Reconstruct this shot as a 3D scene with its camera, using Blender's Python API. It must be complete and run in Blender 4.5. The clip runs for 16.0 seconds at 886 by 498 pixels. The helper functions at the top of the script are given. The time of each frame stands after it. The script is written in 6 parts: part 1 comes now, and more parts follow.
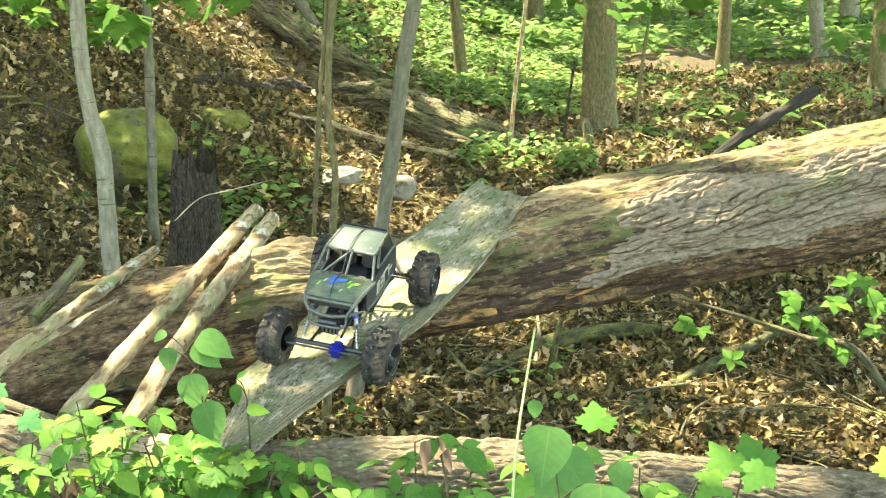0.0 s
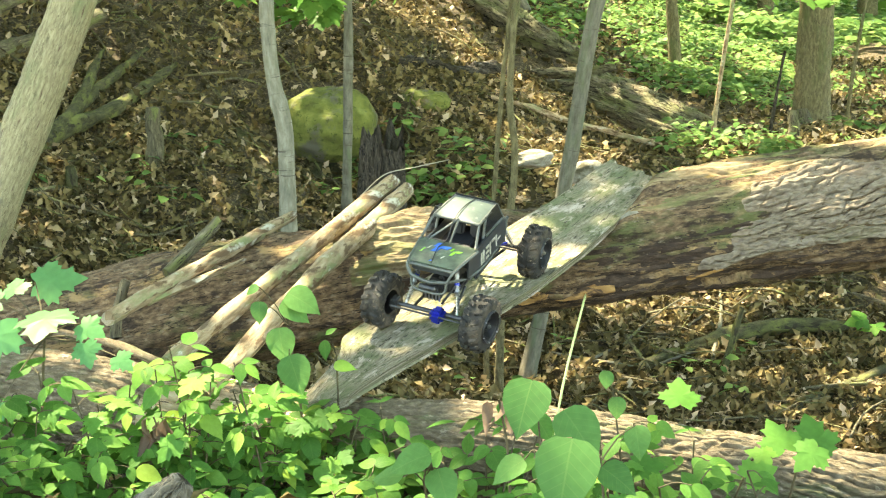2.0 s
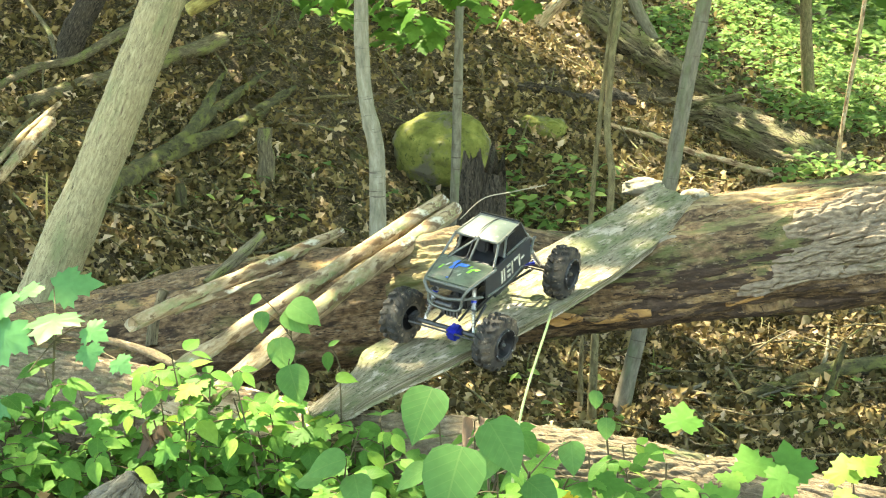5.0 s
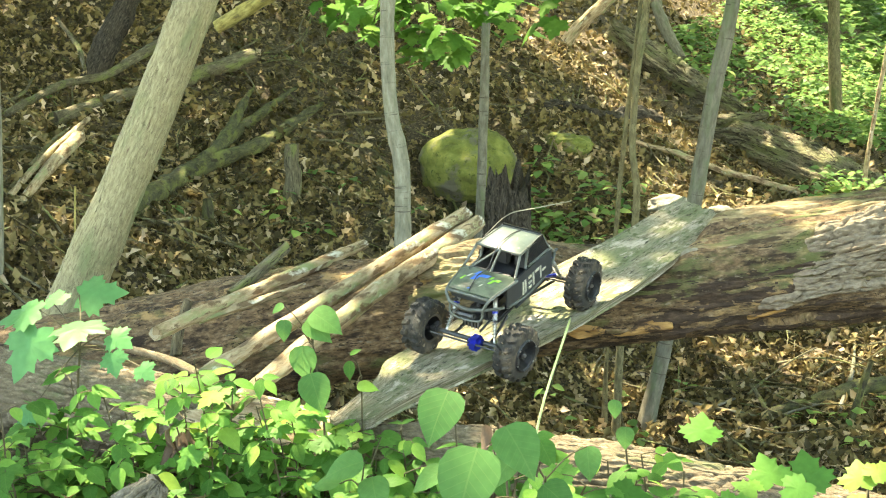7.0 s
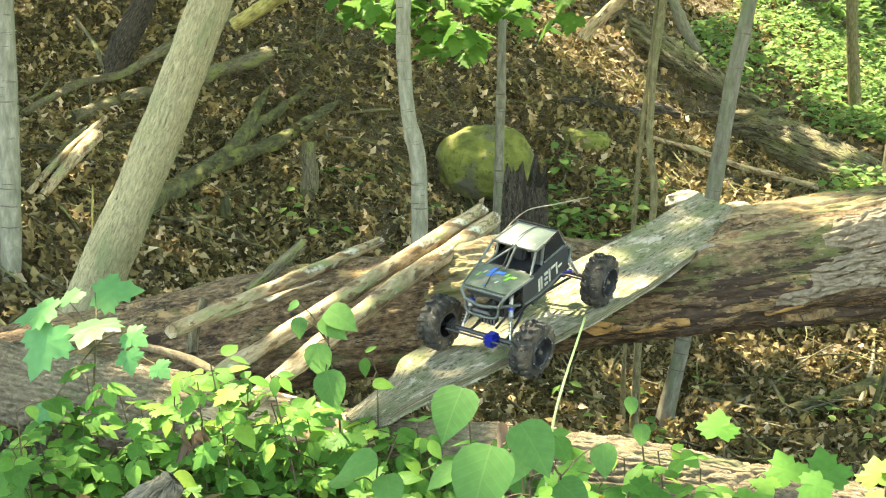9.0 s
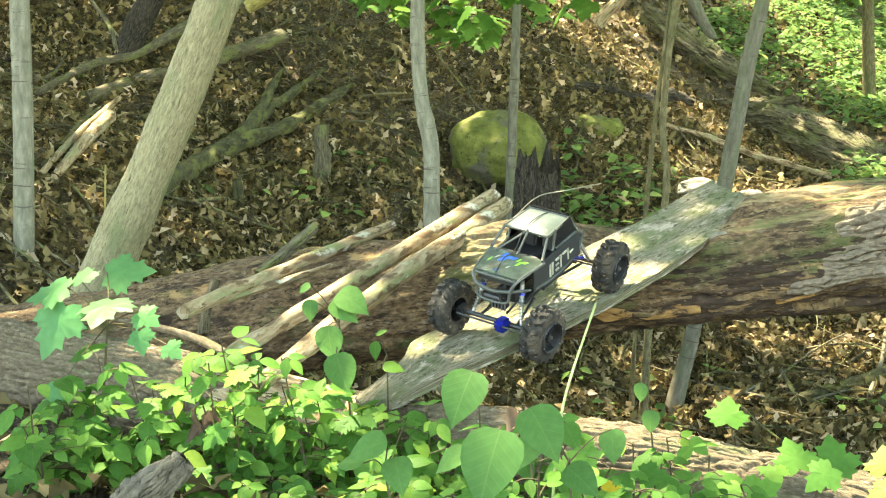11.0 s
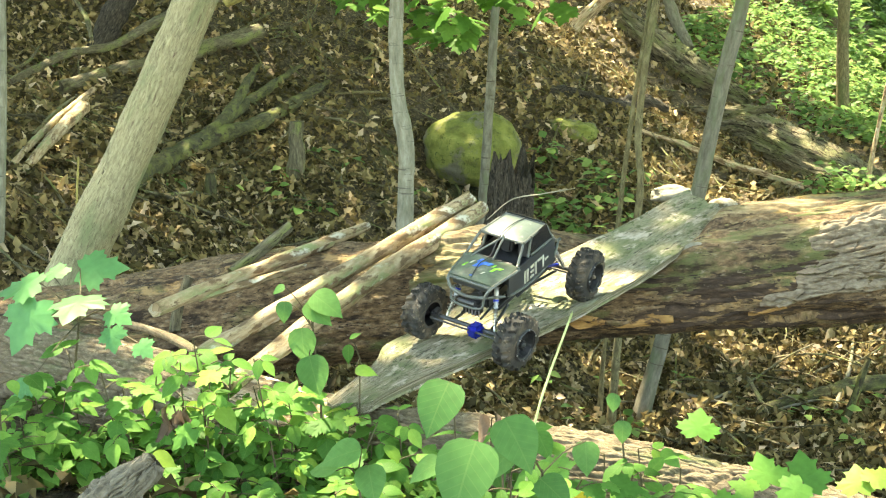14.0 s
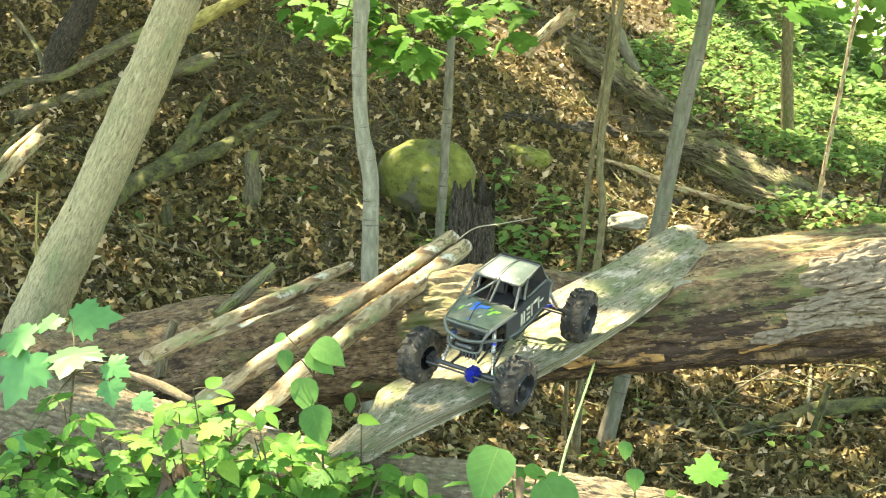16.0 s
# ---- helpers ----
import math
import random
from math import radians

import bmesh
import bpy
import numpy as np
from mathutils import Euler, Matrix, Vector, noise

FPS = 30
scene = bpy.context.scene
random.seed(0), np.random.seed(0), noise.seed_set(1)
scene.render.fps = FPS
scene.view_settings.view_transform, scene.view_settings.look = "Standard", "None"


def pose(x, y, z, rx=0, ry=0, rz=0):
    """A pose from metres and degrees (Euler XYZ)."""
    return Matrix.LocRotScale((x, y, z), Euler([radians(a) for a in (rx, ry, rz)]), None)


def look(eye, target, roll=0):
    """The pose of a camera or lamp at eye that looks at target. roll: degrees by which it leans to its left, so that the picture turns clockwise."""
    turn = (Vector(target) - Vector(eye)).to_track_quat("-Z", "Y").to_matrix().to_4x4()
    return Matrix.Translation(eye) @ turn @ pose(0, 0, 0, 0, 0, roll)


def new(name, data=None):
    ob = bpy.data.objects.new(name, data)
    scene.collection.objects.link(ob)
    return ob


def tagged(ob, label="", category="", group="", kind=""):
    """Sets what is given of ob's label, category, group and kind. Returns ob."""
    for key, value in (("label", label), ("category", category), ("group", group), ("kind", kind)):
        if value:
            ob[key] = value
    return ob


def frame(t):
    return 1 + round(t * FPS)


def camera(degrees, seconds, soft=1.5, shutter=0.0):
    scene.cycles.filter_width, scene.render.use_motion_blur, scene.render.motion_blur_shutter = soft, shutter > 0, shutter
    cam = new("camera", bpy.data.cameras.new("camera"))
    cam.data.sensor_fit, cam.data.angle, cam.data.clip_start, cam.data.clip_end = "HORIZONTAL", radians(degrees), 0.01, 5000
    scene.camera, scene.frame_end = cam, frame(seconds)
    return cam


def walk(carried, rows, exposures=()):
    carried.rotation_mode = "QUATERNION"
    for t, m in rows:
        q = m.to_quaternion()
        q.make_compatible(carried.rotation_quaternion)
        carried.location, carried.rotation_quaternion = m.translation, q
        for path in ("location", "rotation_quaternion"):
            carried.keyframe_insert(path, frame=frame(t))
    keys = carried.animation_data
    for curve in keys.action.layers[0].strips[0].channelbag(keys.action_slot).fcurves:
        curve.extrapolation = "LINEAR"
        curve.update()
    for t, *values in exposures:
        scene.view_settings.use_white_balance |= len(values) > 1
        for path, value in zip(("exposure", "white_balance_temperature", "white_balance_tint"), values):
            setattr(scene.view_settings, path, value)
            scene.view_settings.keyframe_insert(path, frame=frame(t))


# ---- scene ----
cam = camera(34.0, 16.0, soft=1.1, shutter=0.3)
PATH = [
    (0, (0.19, -0.512, 1.63), (0.089, 1.457, 1.295), -0.7),
    (0.5, (0.26, -0.509, 1.63), (0.085, 1.455, 1.295), -1.0),
    (1, (0.347, -0.516, 1.62), (0.06, 1.435, 1.287), -1.1),
    (1.5, (0.433, -0.526, 1.604), (0.062, 1.41, 1.268), -0.8),
    (2, (0.489, -0.551, 1.599), (0.075, 1.374, 1.25), 0.2),
    (2.5, (0.482, -0.537, 1.62), (0.043, 1.382, 1.264), 0.2),
    (3, (0.513, -0.53, 1.628), (0.085, 1.392, 1.28), -0.3),
    (3.5, (0.625, -0.499, 1.625), (0.21, 1.429, 1.292), -0.3),
    (4, (0.726, -0.489, 1.606), (0.177, 1.406, 1.277), 0.2),
    (6.5, (0.812, -0.506, 1.567), (0.17, 1.365, 1.276), 0.9),
    (7, (0.814, -0.512, 1.564), (0.16, 1.357, 1.277), 0.8),
    (7.5, (0.811, -0.505, 1.563), (0.156, 1.361, 1.268), 0.7),
    (8, (0.812, -0.504, 1.566), (0.149, 1.36, 1.269), 0.7),
    (8.5, (0.814, -0.502, 1.563), (0.142, 1.359, 1.271), 0.6),
    (9, (0.817, -0.502, 1.562), (0.14, 1.357, 1.271), 0.5),
    (11.5, (0.818, -0.508, 1.562), (0.128, 1.342, 1.243), 1.4),
    (12, (0.815, -0.51, 1.56), (0.14, 1.344, 1.233), 2.0),
    (12.5, (0.813, -0.512, 1.558), (0.154, 1.346, 1.222), 2.5),
    (13, (0.812, -0.51, 1.562), (0.163, 1.351, 1.221), 2.8),
    (13.5, (0.811, -0.505, 1.567), (0.161, 1.357, 1.237), 2.7),
    (14, (0.803, -0.501, 1.574), (0.151, 1.364, 1.261), 2.8),
    (14.5, (0.779, -0.502, 1.584), (0.126, 1.364, 1.284), 3.0),
    (15, (0.744, -0.499, 1.598), (0.094, 1.37, 1.304), 2.9),
    (15.5, (0.701, -0.492, 1.607), (0.096, 1.393, 1.322), 2.6),
    (16, (0.656, -0.497, 1.612), (0.083, 1.398, 1.332), 2.6),
]
walk(cam, [(t, look(eye, target, roll)) for t, eye, target, roll in PATH], [(0.0, 3.64, 9200, -1), (16.0, 3.64, 9200, -1)])

# ---- light ----
world = bpy.data.worlds.new("sky")
scene.world = world
world.use_nodes = True
wn = world.node_tree.nodes
sky = wn.new("ShaderNodeTexSky")
sky.sky_type = "NISHITA"
sky.sun_disc = False
SUN = Vector((-0.38, 0.22, 0.9)).normalized()
sky.sun_elevation = math.asin(SUN.z)
sky.sun_rotation = math.atan2(SUN.x, SUN.y)
wn["Background"].inputs["Strength"].default_value = 0.15
world.node_tree.links.new(sky.outputs[0], wn["Background"].inputs["Color"])
sun = new("sun", bpy.data.lights.new("sun", "SUN"))
sun.data.energy, sun.data.angle, sun.data.color = 2.5, radians(0.55), (1.0, 0.955, 0.89)
sun.matrix_world = look((0, 0, 0), tuple(-SUN))

RNG = np.random.default_rng(7)


# ---- numeric helpers ----
def vnoise(p, seed=0):
    """Value noise in -1..1 for rows of places."""
    p = np.asarray(p, float)
    i = np.floor(p).astype(np.int64)
    f = p - i
    f = f * f * (3 - 2 * f)
    out = np.zeros(len(p))
    for dx in (0, 1):
        for dy in (0, 1):
            for dz in (0, 1):
                h = (i[:, 0] + dx) * 374761393 + (i[:, 1] + dy) * 668265263 + (i[:, 2] + dz) * 2147483647 + seed * 974711
                h = (h ^ (h >> 13)) * 1274126177 & 0xFFFFFFFF
                v = ((h ^ (h >> 16)) & 0xFFFF) / 32767.5 - 1
                w = (f[:, 0] if dx else 1 - f[:, 0]) * (f[:, 1] if dy else 1 - f[:, 1]) * (f[:, 2] if dz else 1 - f[:, 2])
                out += v * w
    return out


def fbm(p, octaves=3, seed=0):
    p = np.asarray(p, float)
    return sum(vnoise(p * 2**k + 17.3 * k, seed + k) / 2**k for k in range(octaves))


def cells(u, v, seed=0):
    """How far a place lies inside its cell of a jittered net (0 on the borders, up to about 1), and a tone for each cell."""
    iu, iv = np.floor(u).astype(np.int64), np.floor(v).astype(np.int64)
    f1, f2, tone = np.full(len(u), 9.0), np.full(len(u), 9.0), np.zeros(len(u))
    for du in (-1, 0, 1):
        for dv in (-1, 0, 1):
            a, b = iu + du, iv + dv
            h = (a * 374761393 + b * 668265263 + seed * 974711) & 0x7FFFFFFF
            h = ((h ^ (h >> 13)) * 1274126177) & 0x7FFFFFFF
            jx, jy, jt = (h & 1023) / 1023, ((h >> 10) & 1023) / 1023, ((h >> 20) & 255) / 255
            d = np.hypot(a + jx - u, b + jy - v)
            near = d < f1
            f2 = np.where(near, f1, np.minimum(f2, d))
            tone = np.where(near, jt, tone)
            f1 = np.where(near, d, f1)
    return f2 - f1, tone


def step(a, b, v):
    v = np.clip((np.asarray(v, float) - a) / (b - a), 0, 1)
    return v * v * (3 - 2 * v)


def soft(v):
    return np.log1p(np.exp(np.clip(v, -40, 40)))


def ground(x, y):
    """The height of the ground: a near bank, a gully and a wooded hillside."""
    x, y = np.asarray(x, float), np.asarray(y, float)
    z = -0.68 + 0.98 * step(7.2, 12.2, y) + 0.035 * soft(y - 13)
    near = 0.70 - 0.17 * step(1.5, 2.5, y)
    z = z + (near + 0.68) * (1 - step(2.5, 4.4, y))
    z = z + 0.18 * soft((-x - 0.7) / 0.5) * step(3.2, 5.5, y) * (1 - 0.75 * step(-9, -30, x))
    z = z + 0.13 * np.minimum(soft(y - 11), 14) / (1 + np.exp((x + 1.2) / 0.6))
    z = z + 0.4 * np.exp(-((x + 2.3) ** 2 / 0.5 + (y - 3.2) ** 2 / 0.4))
    z = z + 0.35 * np.exp(-((x + 4.2) ** 2 / 2 + (y - 5.2) ** 2 / 3))
    z = z + 0.12 * np.exp(-((x - 2.1) ** 2 / 0.5 + (y - 6.3) ** 2 / 0.3))
    z = z - 0.30 * np.exp(-((x + 2.5) ** 2 / 0.5 + (y - 9.8) ** 2 / 0.7)) - 0.34 * np.exp(-((x + 0.8) ** 2 / 1.6 + (y - 12.9) ** 2 / 1.1))
    z = z - 0.12 * np.exp(-((x + 0.75) ** 2 / 0.4 + (y - 7.3) ** 2 / 0.6))
    p = np.stack([x, y, 0 * x], -1).reshape(-1, 3)
    n = (0.09 * fbm(p * 0.7, 3, 3) * 1.0 + 0.022 * fbm(p * 5, 2, 9)).reshape(x.shape)
    return z + n * step(-0.5, 0.5, np.abs(y + 0.5) + 0.6)


def gz(x, y):
    return float(ground(np.array([x]), np.array([y]))[0])


def curve(pts, n):
    """A smooth line through the points, in n even steps."""
    p = np.array(pts, float)
    p = np.vstack([2 * p[0] - p[1], p, 2 * p[-1] - p[-2]])
    out = []
    for k in range(1, len(p) - 2):
        t = np.linspace(0, 1, 24, endpoint=False)[:, None]
        a, b, c, d = p[k - 1 : k + 3]
        out.append(0.5 * (2 * b + (c - a) * t + (2 * a - 5 * b + 4 * c - d) * t**2 + (3 * b - a - 3 * c + d) * t**3))
    out = np.vstack(out + [p[-2:-1]])
    s = np.r_[0, np.cumsum(np.linalg.norm(np.diff(out[:, :3], axis=0), axis=1))]
    u = np.linspace(0, s[-1], n)
    return np.stack([np.interp(u, s, c) for c in out.T], 1), u


def build(name, verts, faces, mat, parent=None, label="", uv=None, smooth=True):
    """One mesh object out of arrays of places and faces."""
    me = bpy.data.meshes.new(name)
    me.from_pydata(np.asarray(verts, float).tolist(), [], faces if isinstance(faces, list) else np.asarray(faces).tolist())
    if uv is not None:
        layer = me.uv_layers.new(name="UVMap")
        idx = np.empty(len(me.loops), np.int32)
        me.loops.foreach_get("vertex_index", idx)
        layer.data.foreach_set("uv", np.asarray(uv, np.float32)[idx].ravel())
    if smooth:
        me.polygons.foreach_set("use_smooth", np.ones(len(me.polygons), bool))
    for m in mat if isinstance(mat, (list, tuple)) else [mat]:
        me.materials.append(m)
    me.update()
    ob = new(name, me)
    if parent is not None:
        ob.parent = parent
    if label:
        tagged(ob, label)
    return ob


def rings(pts, n, seg, bump=None, a0=-math.pi * 0.5, a1=math.pi * 1.5, dense=0.0):
    """A tube round a line of (x, y, z, radius): places, faces, uv, ring lengths. bump(s, angle, place) is added to the radius. Angle 0 is up; dense crowds the points on one flank."""
    c, s = curve(pts, n)
    t = np.gradient(c[:, :3], axis=0)
    t /= np.linalg.norm(t, axis=1)[:, None]
    ref = np.array([0, 0, 1.0]) if abs(t[:, 2].mean()) < 0.75 else np.array([0, 1.0, 0])
    side = np.cross(t, ref)
    side /= np.linalg.norm(side, axis=1)[:, None]
    up = np.cross(side, t)
    a = np.linspace(a0, a1, seg + 1)
    a = a - dense * (np.sin(a - 0.7) - np.sin(a0 - 0.7))
    S, A = np.meshgrid(s, a, indexing="ij")
    way = up[:, None] * np.cos(A)[..., None] + side[:, None] * np.sin(A)[..., None]
    r = np.repeat(c[:, 3:4], seg + 1, 1)
    if bump is not None:
        flat = (c[:, None, :3] + way * r[..., None]).reshape(-1, 3)
        r = r + bump(S.ravel(), A.ravel(), flat).reshape(r.shape)
    v = c[:, None, :3] + way * r[..., None]
    if abs(a1 - a0 - 2 * math.pi) < 1e-6:
        v[:, -1] = v[:, 0]
    g = np.arange(n * (seg + 1)).reshape(n, seg + 1)
    f = np.stack([g[:-1, :-1], g[:-1, 1:], g[1:, 1:], g[1:, :-1]], -1).reshape(-1, 4)
    uv = np.stack([S, A * np.mean(c[:, 3])], -1).reshape(-1, 2)
    return v.reshape(-1, 3), f, uv, (c, t, side, up, s, g)


def tube(name, pts, mat, parent=None, n=24, seg=10, bump=None, label="", rough_end=0.0, dense=0.0):
    """A round bar or branch with closed ends, as one mesh."""
    v, f, uv, (c, t, side, up, s, g) = rings(pts, n, seg, bump, dense=dense)
    faces = f.tolist()
    caps = []
    for end, ring in ((0, g[0, :-1]), (-1, g[-1, :-1])):
        k = len(v) + len(caps)
        caps.append(c[end, :3] + t[end] * (rough_end if end else -rough_end))
        loop = ring.tolist()
        for i in range(len(loop)):
            tri = [loop[i], loop[(i + 1) % len(loop)], k]
            faces.append(tri if end == 0 else tri[::-1])
    v = np.vstack([v, caps])
    uv = np.vstack([uv, [[0, 0.0], [s[-1], 0.0]]])
    if rough_end:
        for ring in (g[0], g[-1]):
            d = rough_end * fbm(v[ring] * 60, 2, 5)
            v[ring] += d[:, None] * t[0]
    return build(name, v, faces, mat, parent, label, uv)


# ---- materials ----
def nodes_of(name):
    m = bpy.data.materials.new(name)
    m.use_nodes = True
    return m, m.node_tree.nodes, m.node_tree.links


def ramp_node(n, stops):
    r = n.new("ShaderNodeValToRGB")
    el = r.color_ramp.elements
    while len(el) < len(stops):
        el.new(0.5)
    for e, (p, c) in zip(el, stops):
        e.position, e.color = p, (*c, 1)
    return r


def surface(name, stops, scale, uv=False, rough=0.85, bump=0.4, dist=0.004, extra=(), detail=8, metal=0.0, fine=None, spec=0.3, shaded_furrow=None):
    """A weathered surface: noise stretched by scale through a ramp of colours; extra: rows of (colour, scale, from, to) laid over by their own noise; furrow: (colour, scale, width) of a net of long cracks."""
    m, n, l = nodes_of(name)
    p = n["Principled BSDF"]
    tc = n.new("ShaderNodeTexCoord")
    src = tc.outputs["UV" if uv else "Object"]

    def noise_at(sc, det):
        mp = n.new("ShaderNodeMapping")
        mp.inputs["Scale"].default_value = sc if isinstance(sc, tuple) else (sc, sc, sc)
        l.new(src, mp.inputs["Vector"])
        t = n.new("ShaderNodeTexNoise")
        t.inputs["Scale"].default_value, t.inputs["Detail"].default_value, t.inputs["Roughness"].default_value = 1.0, det, 0.65
        l.new(mp.outputs[0], t.inputs["Vector"])
        return t.outputs["Fac"]

    first = noise_at(scale, detail)
    r = ramp_node(n, stops)
    l.new(first, r.inputs["Fac"])
    col = r.outputs["Color"]
    for c, sc, lo, hi in extra:
        q = n.new("ShaderNodeMapRange")
        q.inputs["From Min"].default_value, q.inputs["From Max"].default_value = lo, hi
        l.new(noise_at(sc, 6), q.inputs["Value"])
        x = n.new("ShaderNodeMix")
        x.data_type = "RGBA"
        l.new(q.outputs[0], x.inputs["Factor"])
        l.new(col, x.inputs["A"])
        x.inputs["B"].default_value = (*c, 1)
        col = x.outputs["Result"]
    height = noise_at(fine or scale, 10)
    # crack lines: their own dark tone plus the shade inside, put into the colour
    if shaded_furrow:
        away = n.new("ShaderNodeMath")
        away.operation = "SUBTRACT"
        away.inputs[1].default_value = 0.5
        l.new(noise_at(shaded_furrow[1], 3), away.inputs[0])
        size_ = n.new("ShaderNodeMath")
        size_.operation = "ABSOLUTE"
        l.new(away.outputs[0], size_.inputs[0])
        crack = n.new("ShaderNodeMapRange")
        crack.inputs["From Min"].default_value, crack.inputs["From Max"].default_value = shaded_furrow[2] * 0.35, shaded_furrow[2]
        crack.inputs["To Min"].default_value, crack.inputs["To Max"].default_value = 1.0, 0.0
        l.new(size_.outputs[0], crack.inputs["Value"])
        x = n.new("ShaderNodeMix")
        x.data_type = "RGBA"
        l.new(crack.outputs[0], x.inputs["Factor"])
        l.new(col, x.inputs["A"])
        x.inputs["B"].default_value = (*shaded_furrow[0], 1)
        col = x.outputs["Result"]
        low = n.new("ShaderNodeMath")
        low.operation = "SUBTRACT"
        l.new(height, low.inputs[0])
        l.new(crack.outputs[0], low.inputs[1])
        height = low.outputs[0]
    l.new(col, p.inputs["Base Color"])
    p.inputs["Roughness"].default_value, p.inputs["Metallic"].default_value = rough, metal
    p.inputs["Specular IOR Level"].default_value = spec
    b = n.new("ShaderNodeBump")
    b.inputs["Strength"].default_value, b.inputs["Distance"].default_value = bump, dist
    l.new(height, b.inputs["Height"])
    l.new(b.outputs[0], p.inputs["Normal"])
    return m


def leafy(name, stops, clear=0.5, rough=0.45, island=True, grain=60.0, veins=False):
    """A thin leaf that lets light through; each leaf has its own tone."""
    m, n, l = nodes_of(name)
    p = n["Principled BSDF"]
    if island:
        rnd = n.new("ShaderNodeNewGeometry").outputs["Random Per Island"]
    else:
        rnd = n.new("ShaderNodeObjectInfo").outputs["Random"]
    r = ramp_node(n, stops)
    l.new(rnd, r.inputs["Fac"])
    tc = n.new("ShaderNodeTexCoord")
    t = n.new("ShaderNodeTexNoise")
    t.inputs["Scale"].default_value, t.inputs["Detail"].default_value = grain, 4
    l.new(tc.outputs["Object"], t.inputs["Vector"])
    q = n.new("ShaderNodeMapRange")
    q.inputs["To Min"].default_value, q.inputs["To Max"].default_value = 0.72, 1.28
    l.new(t.outputs["Fac"], q.inputs["Value"])
    x = n.new("ShaderNodeMix")
    x.data_type, x.blend_type = "RGBA", "MULTIPLY"
    x.inputs["Factor"].default_value = 1
    l.new(r.outputs["Color"], x.inputs["A"])
    l.new(q.outputs[0], x.inputs["B"])
    l.new(x.outputs["Result"], p.inputs["Base Color"])
    if veins:
        # midrib and side veins in the leaf's own measure
        sep = n.new("ShaderNodeSeparateXYZ")
        l.new(tc.outputs["Object"], sep.inputs[0])

        def maths(op, a, b=0.0):
            q2 = n.new("ShaderNodeMath")
            q2.operation = op
            for slot, val in zip(q2.inputs, (a, b)):
                if isinstance(val, float):
                    slot.default_value = val
                else:
                    l.new(val, slot)
            return q2.outputs[0]

        ax = maths("ABSOLUTE", sep.outputs["X"])
        wave = maths("SINE", maths("MULTIPLY", maths("SUBTRACT", sep.outputs["Y"], maths("MULTIPLY", ax, 0.8)), 48.0))
        rib = maths("MAXIMUM", maths("MULTIPLY", maths("GREATER_THAN", wave, 0.93), 0.6), maths("LESS_THAN", ax, 0.012))
        b = n.new("ShaderNodeBump")
        b.inputs["Strength"].default_value, b.inputs["Distance"].default_value = 0.05, 0.001
        l.new(wave, b.inputs["Height"])
        l.new(b.outputs[0], p.inputs["Normal"])
        lit = n.new("ShaderNodeMix")
        lit.data_type = "RGBA"
        l.new(maths("MULTIPLY", rib, 0.10), lit.inputs["Factor"])
        l.new(x.outputs["Result"], lit.inputs["A"])
        lit.inputs["B"].default_value = (0.30, 0.36, 0.12, 1)
        x = lit
        l.new(x.outputs["Result"], p.inputs["Base Color"])
    p.inputs["Roughness"].default_value = rough
    p.inputs["Specular IOR Level"].default_value = 0.14
    tr = n.new("ShaderNodeBsdfTranslucent")
    hs = n.new("ShaderNodeHueSaturation")
    hs.inputs["Hue"].default_value, hs.inputs["Saturation"].default_value, hs.inputs["Value"].default_value = 0.497, 0.92, 1.3
    l.new(x.outputs["Result"], hs.inputs["Color"])
    l.new(hs.outputs[0], tr.inputs["Color"])
    mx = n.new("ShaderNodeMixShader")
    mx.inputs["Fac"].default_value = clear
    l.new(p.outputs[0], mx.inputs[1])
    l.new(tr.outputs[0], mx.inputs[2])
    l.new(mx.outputs[0], n["Material Output"].inputs["Surface"])
    return m


def plain(name, colour, rough=0.5, metal=0.0, noise_scale=40.0, wear=0.25, bump=0.1):
    c = np.array(colour)
    return surface(name, [(0.3, tuple(c * (1 - wear))), (0.7, tuple(np.minimum(c * (1 + wear), 1)))], noise_scale, rough=rough, metal=metal, bump=bump, dist=0.001, detail=5, spec=0.5)


M_SOIL = surface("leaf_mould_soil", [(0.25, (0.02, 0.014, 0.008)), (0.5, (0.06, 0.043, 0.024)), (0.75, (0.14, 0.103, 0.055))], 30.0, bump=1.0, dist=0.03, extra=[((0.22, 0.165, 0.09), 46.0, 0.54, 0.62), ((0.05, 0.065, 0.018), 1.3, 0.58, 0.72)], fine=60.0)
M_LITTER = leafy("dry_oak_leaf", [(0.0, (0.028, 0.021, 0.008)), (0.25, (0.070, 0.053, 0.020)), (0.55, (0.146, 0.110, 0.045)), (0.8, (0.24, 0.178, 0.080)), (0.93, (0.35, 0.255, 0.140)), (1.0, (0.52, 0.39, 0.275))], 0.15, 0.6, grain=30.0)
M_LOG = surface("decayed_log_wood", [(0.3, (0.038, 0.022, 0.012)), (0.43, (0.105, 0.065, 0.035)), (0.56, (0.20, 0.13, 0.073)), (0.72, (0.36, 0.255, 0.155))], (34.0, 62.0, 1.0), uv=True, bump=1.0, dist=0.012, extra=[((0.095, 0.10, 0.036), (3.4, 6.0, 1.0), 0.53, 0.63), ((0.036, 0.022, 0.014), (7.0, 16.0, 1.0), 0.53, 0.61), ((0.34, 0.215, 0.10), (7.0, 12.0, 1.0), 0.58, 0.65), ((0.21, 0.165, 0.115), (30.0, 70.0, 1.0), 0.59, 0.66)], fine=(60.0, 110.0, 1.0), detail=12, shaded_furrow=((0.028, 0.018, 0.011), (5.0, 30.0, 1.0), 0.008))
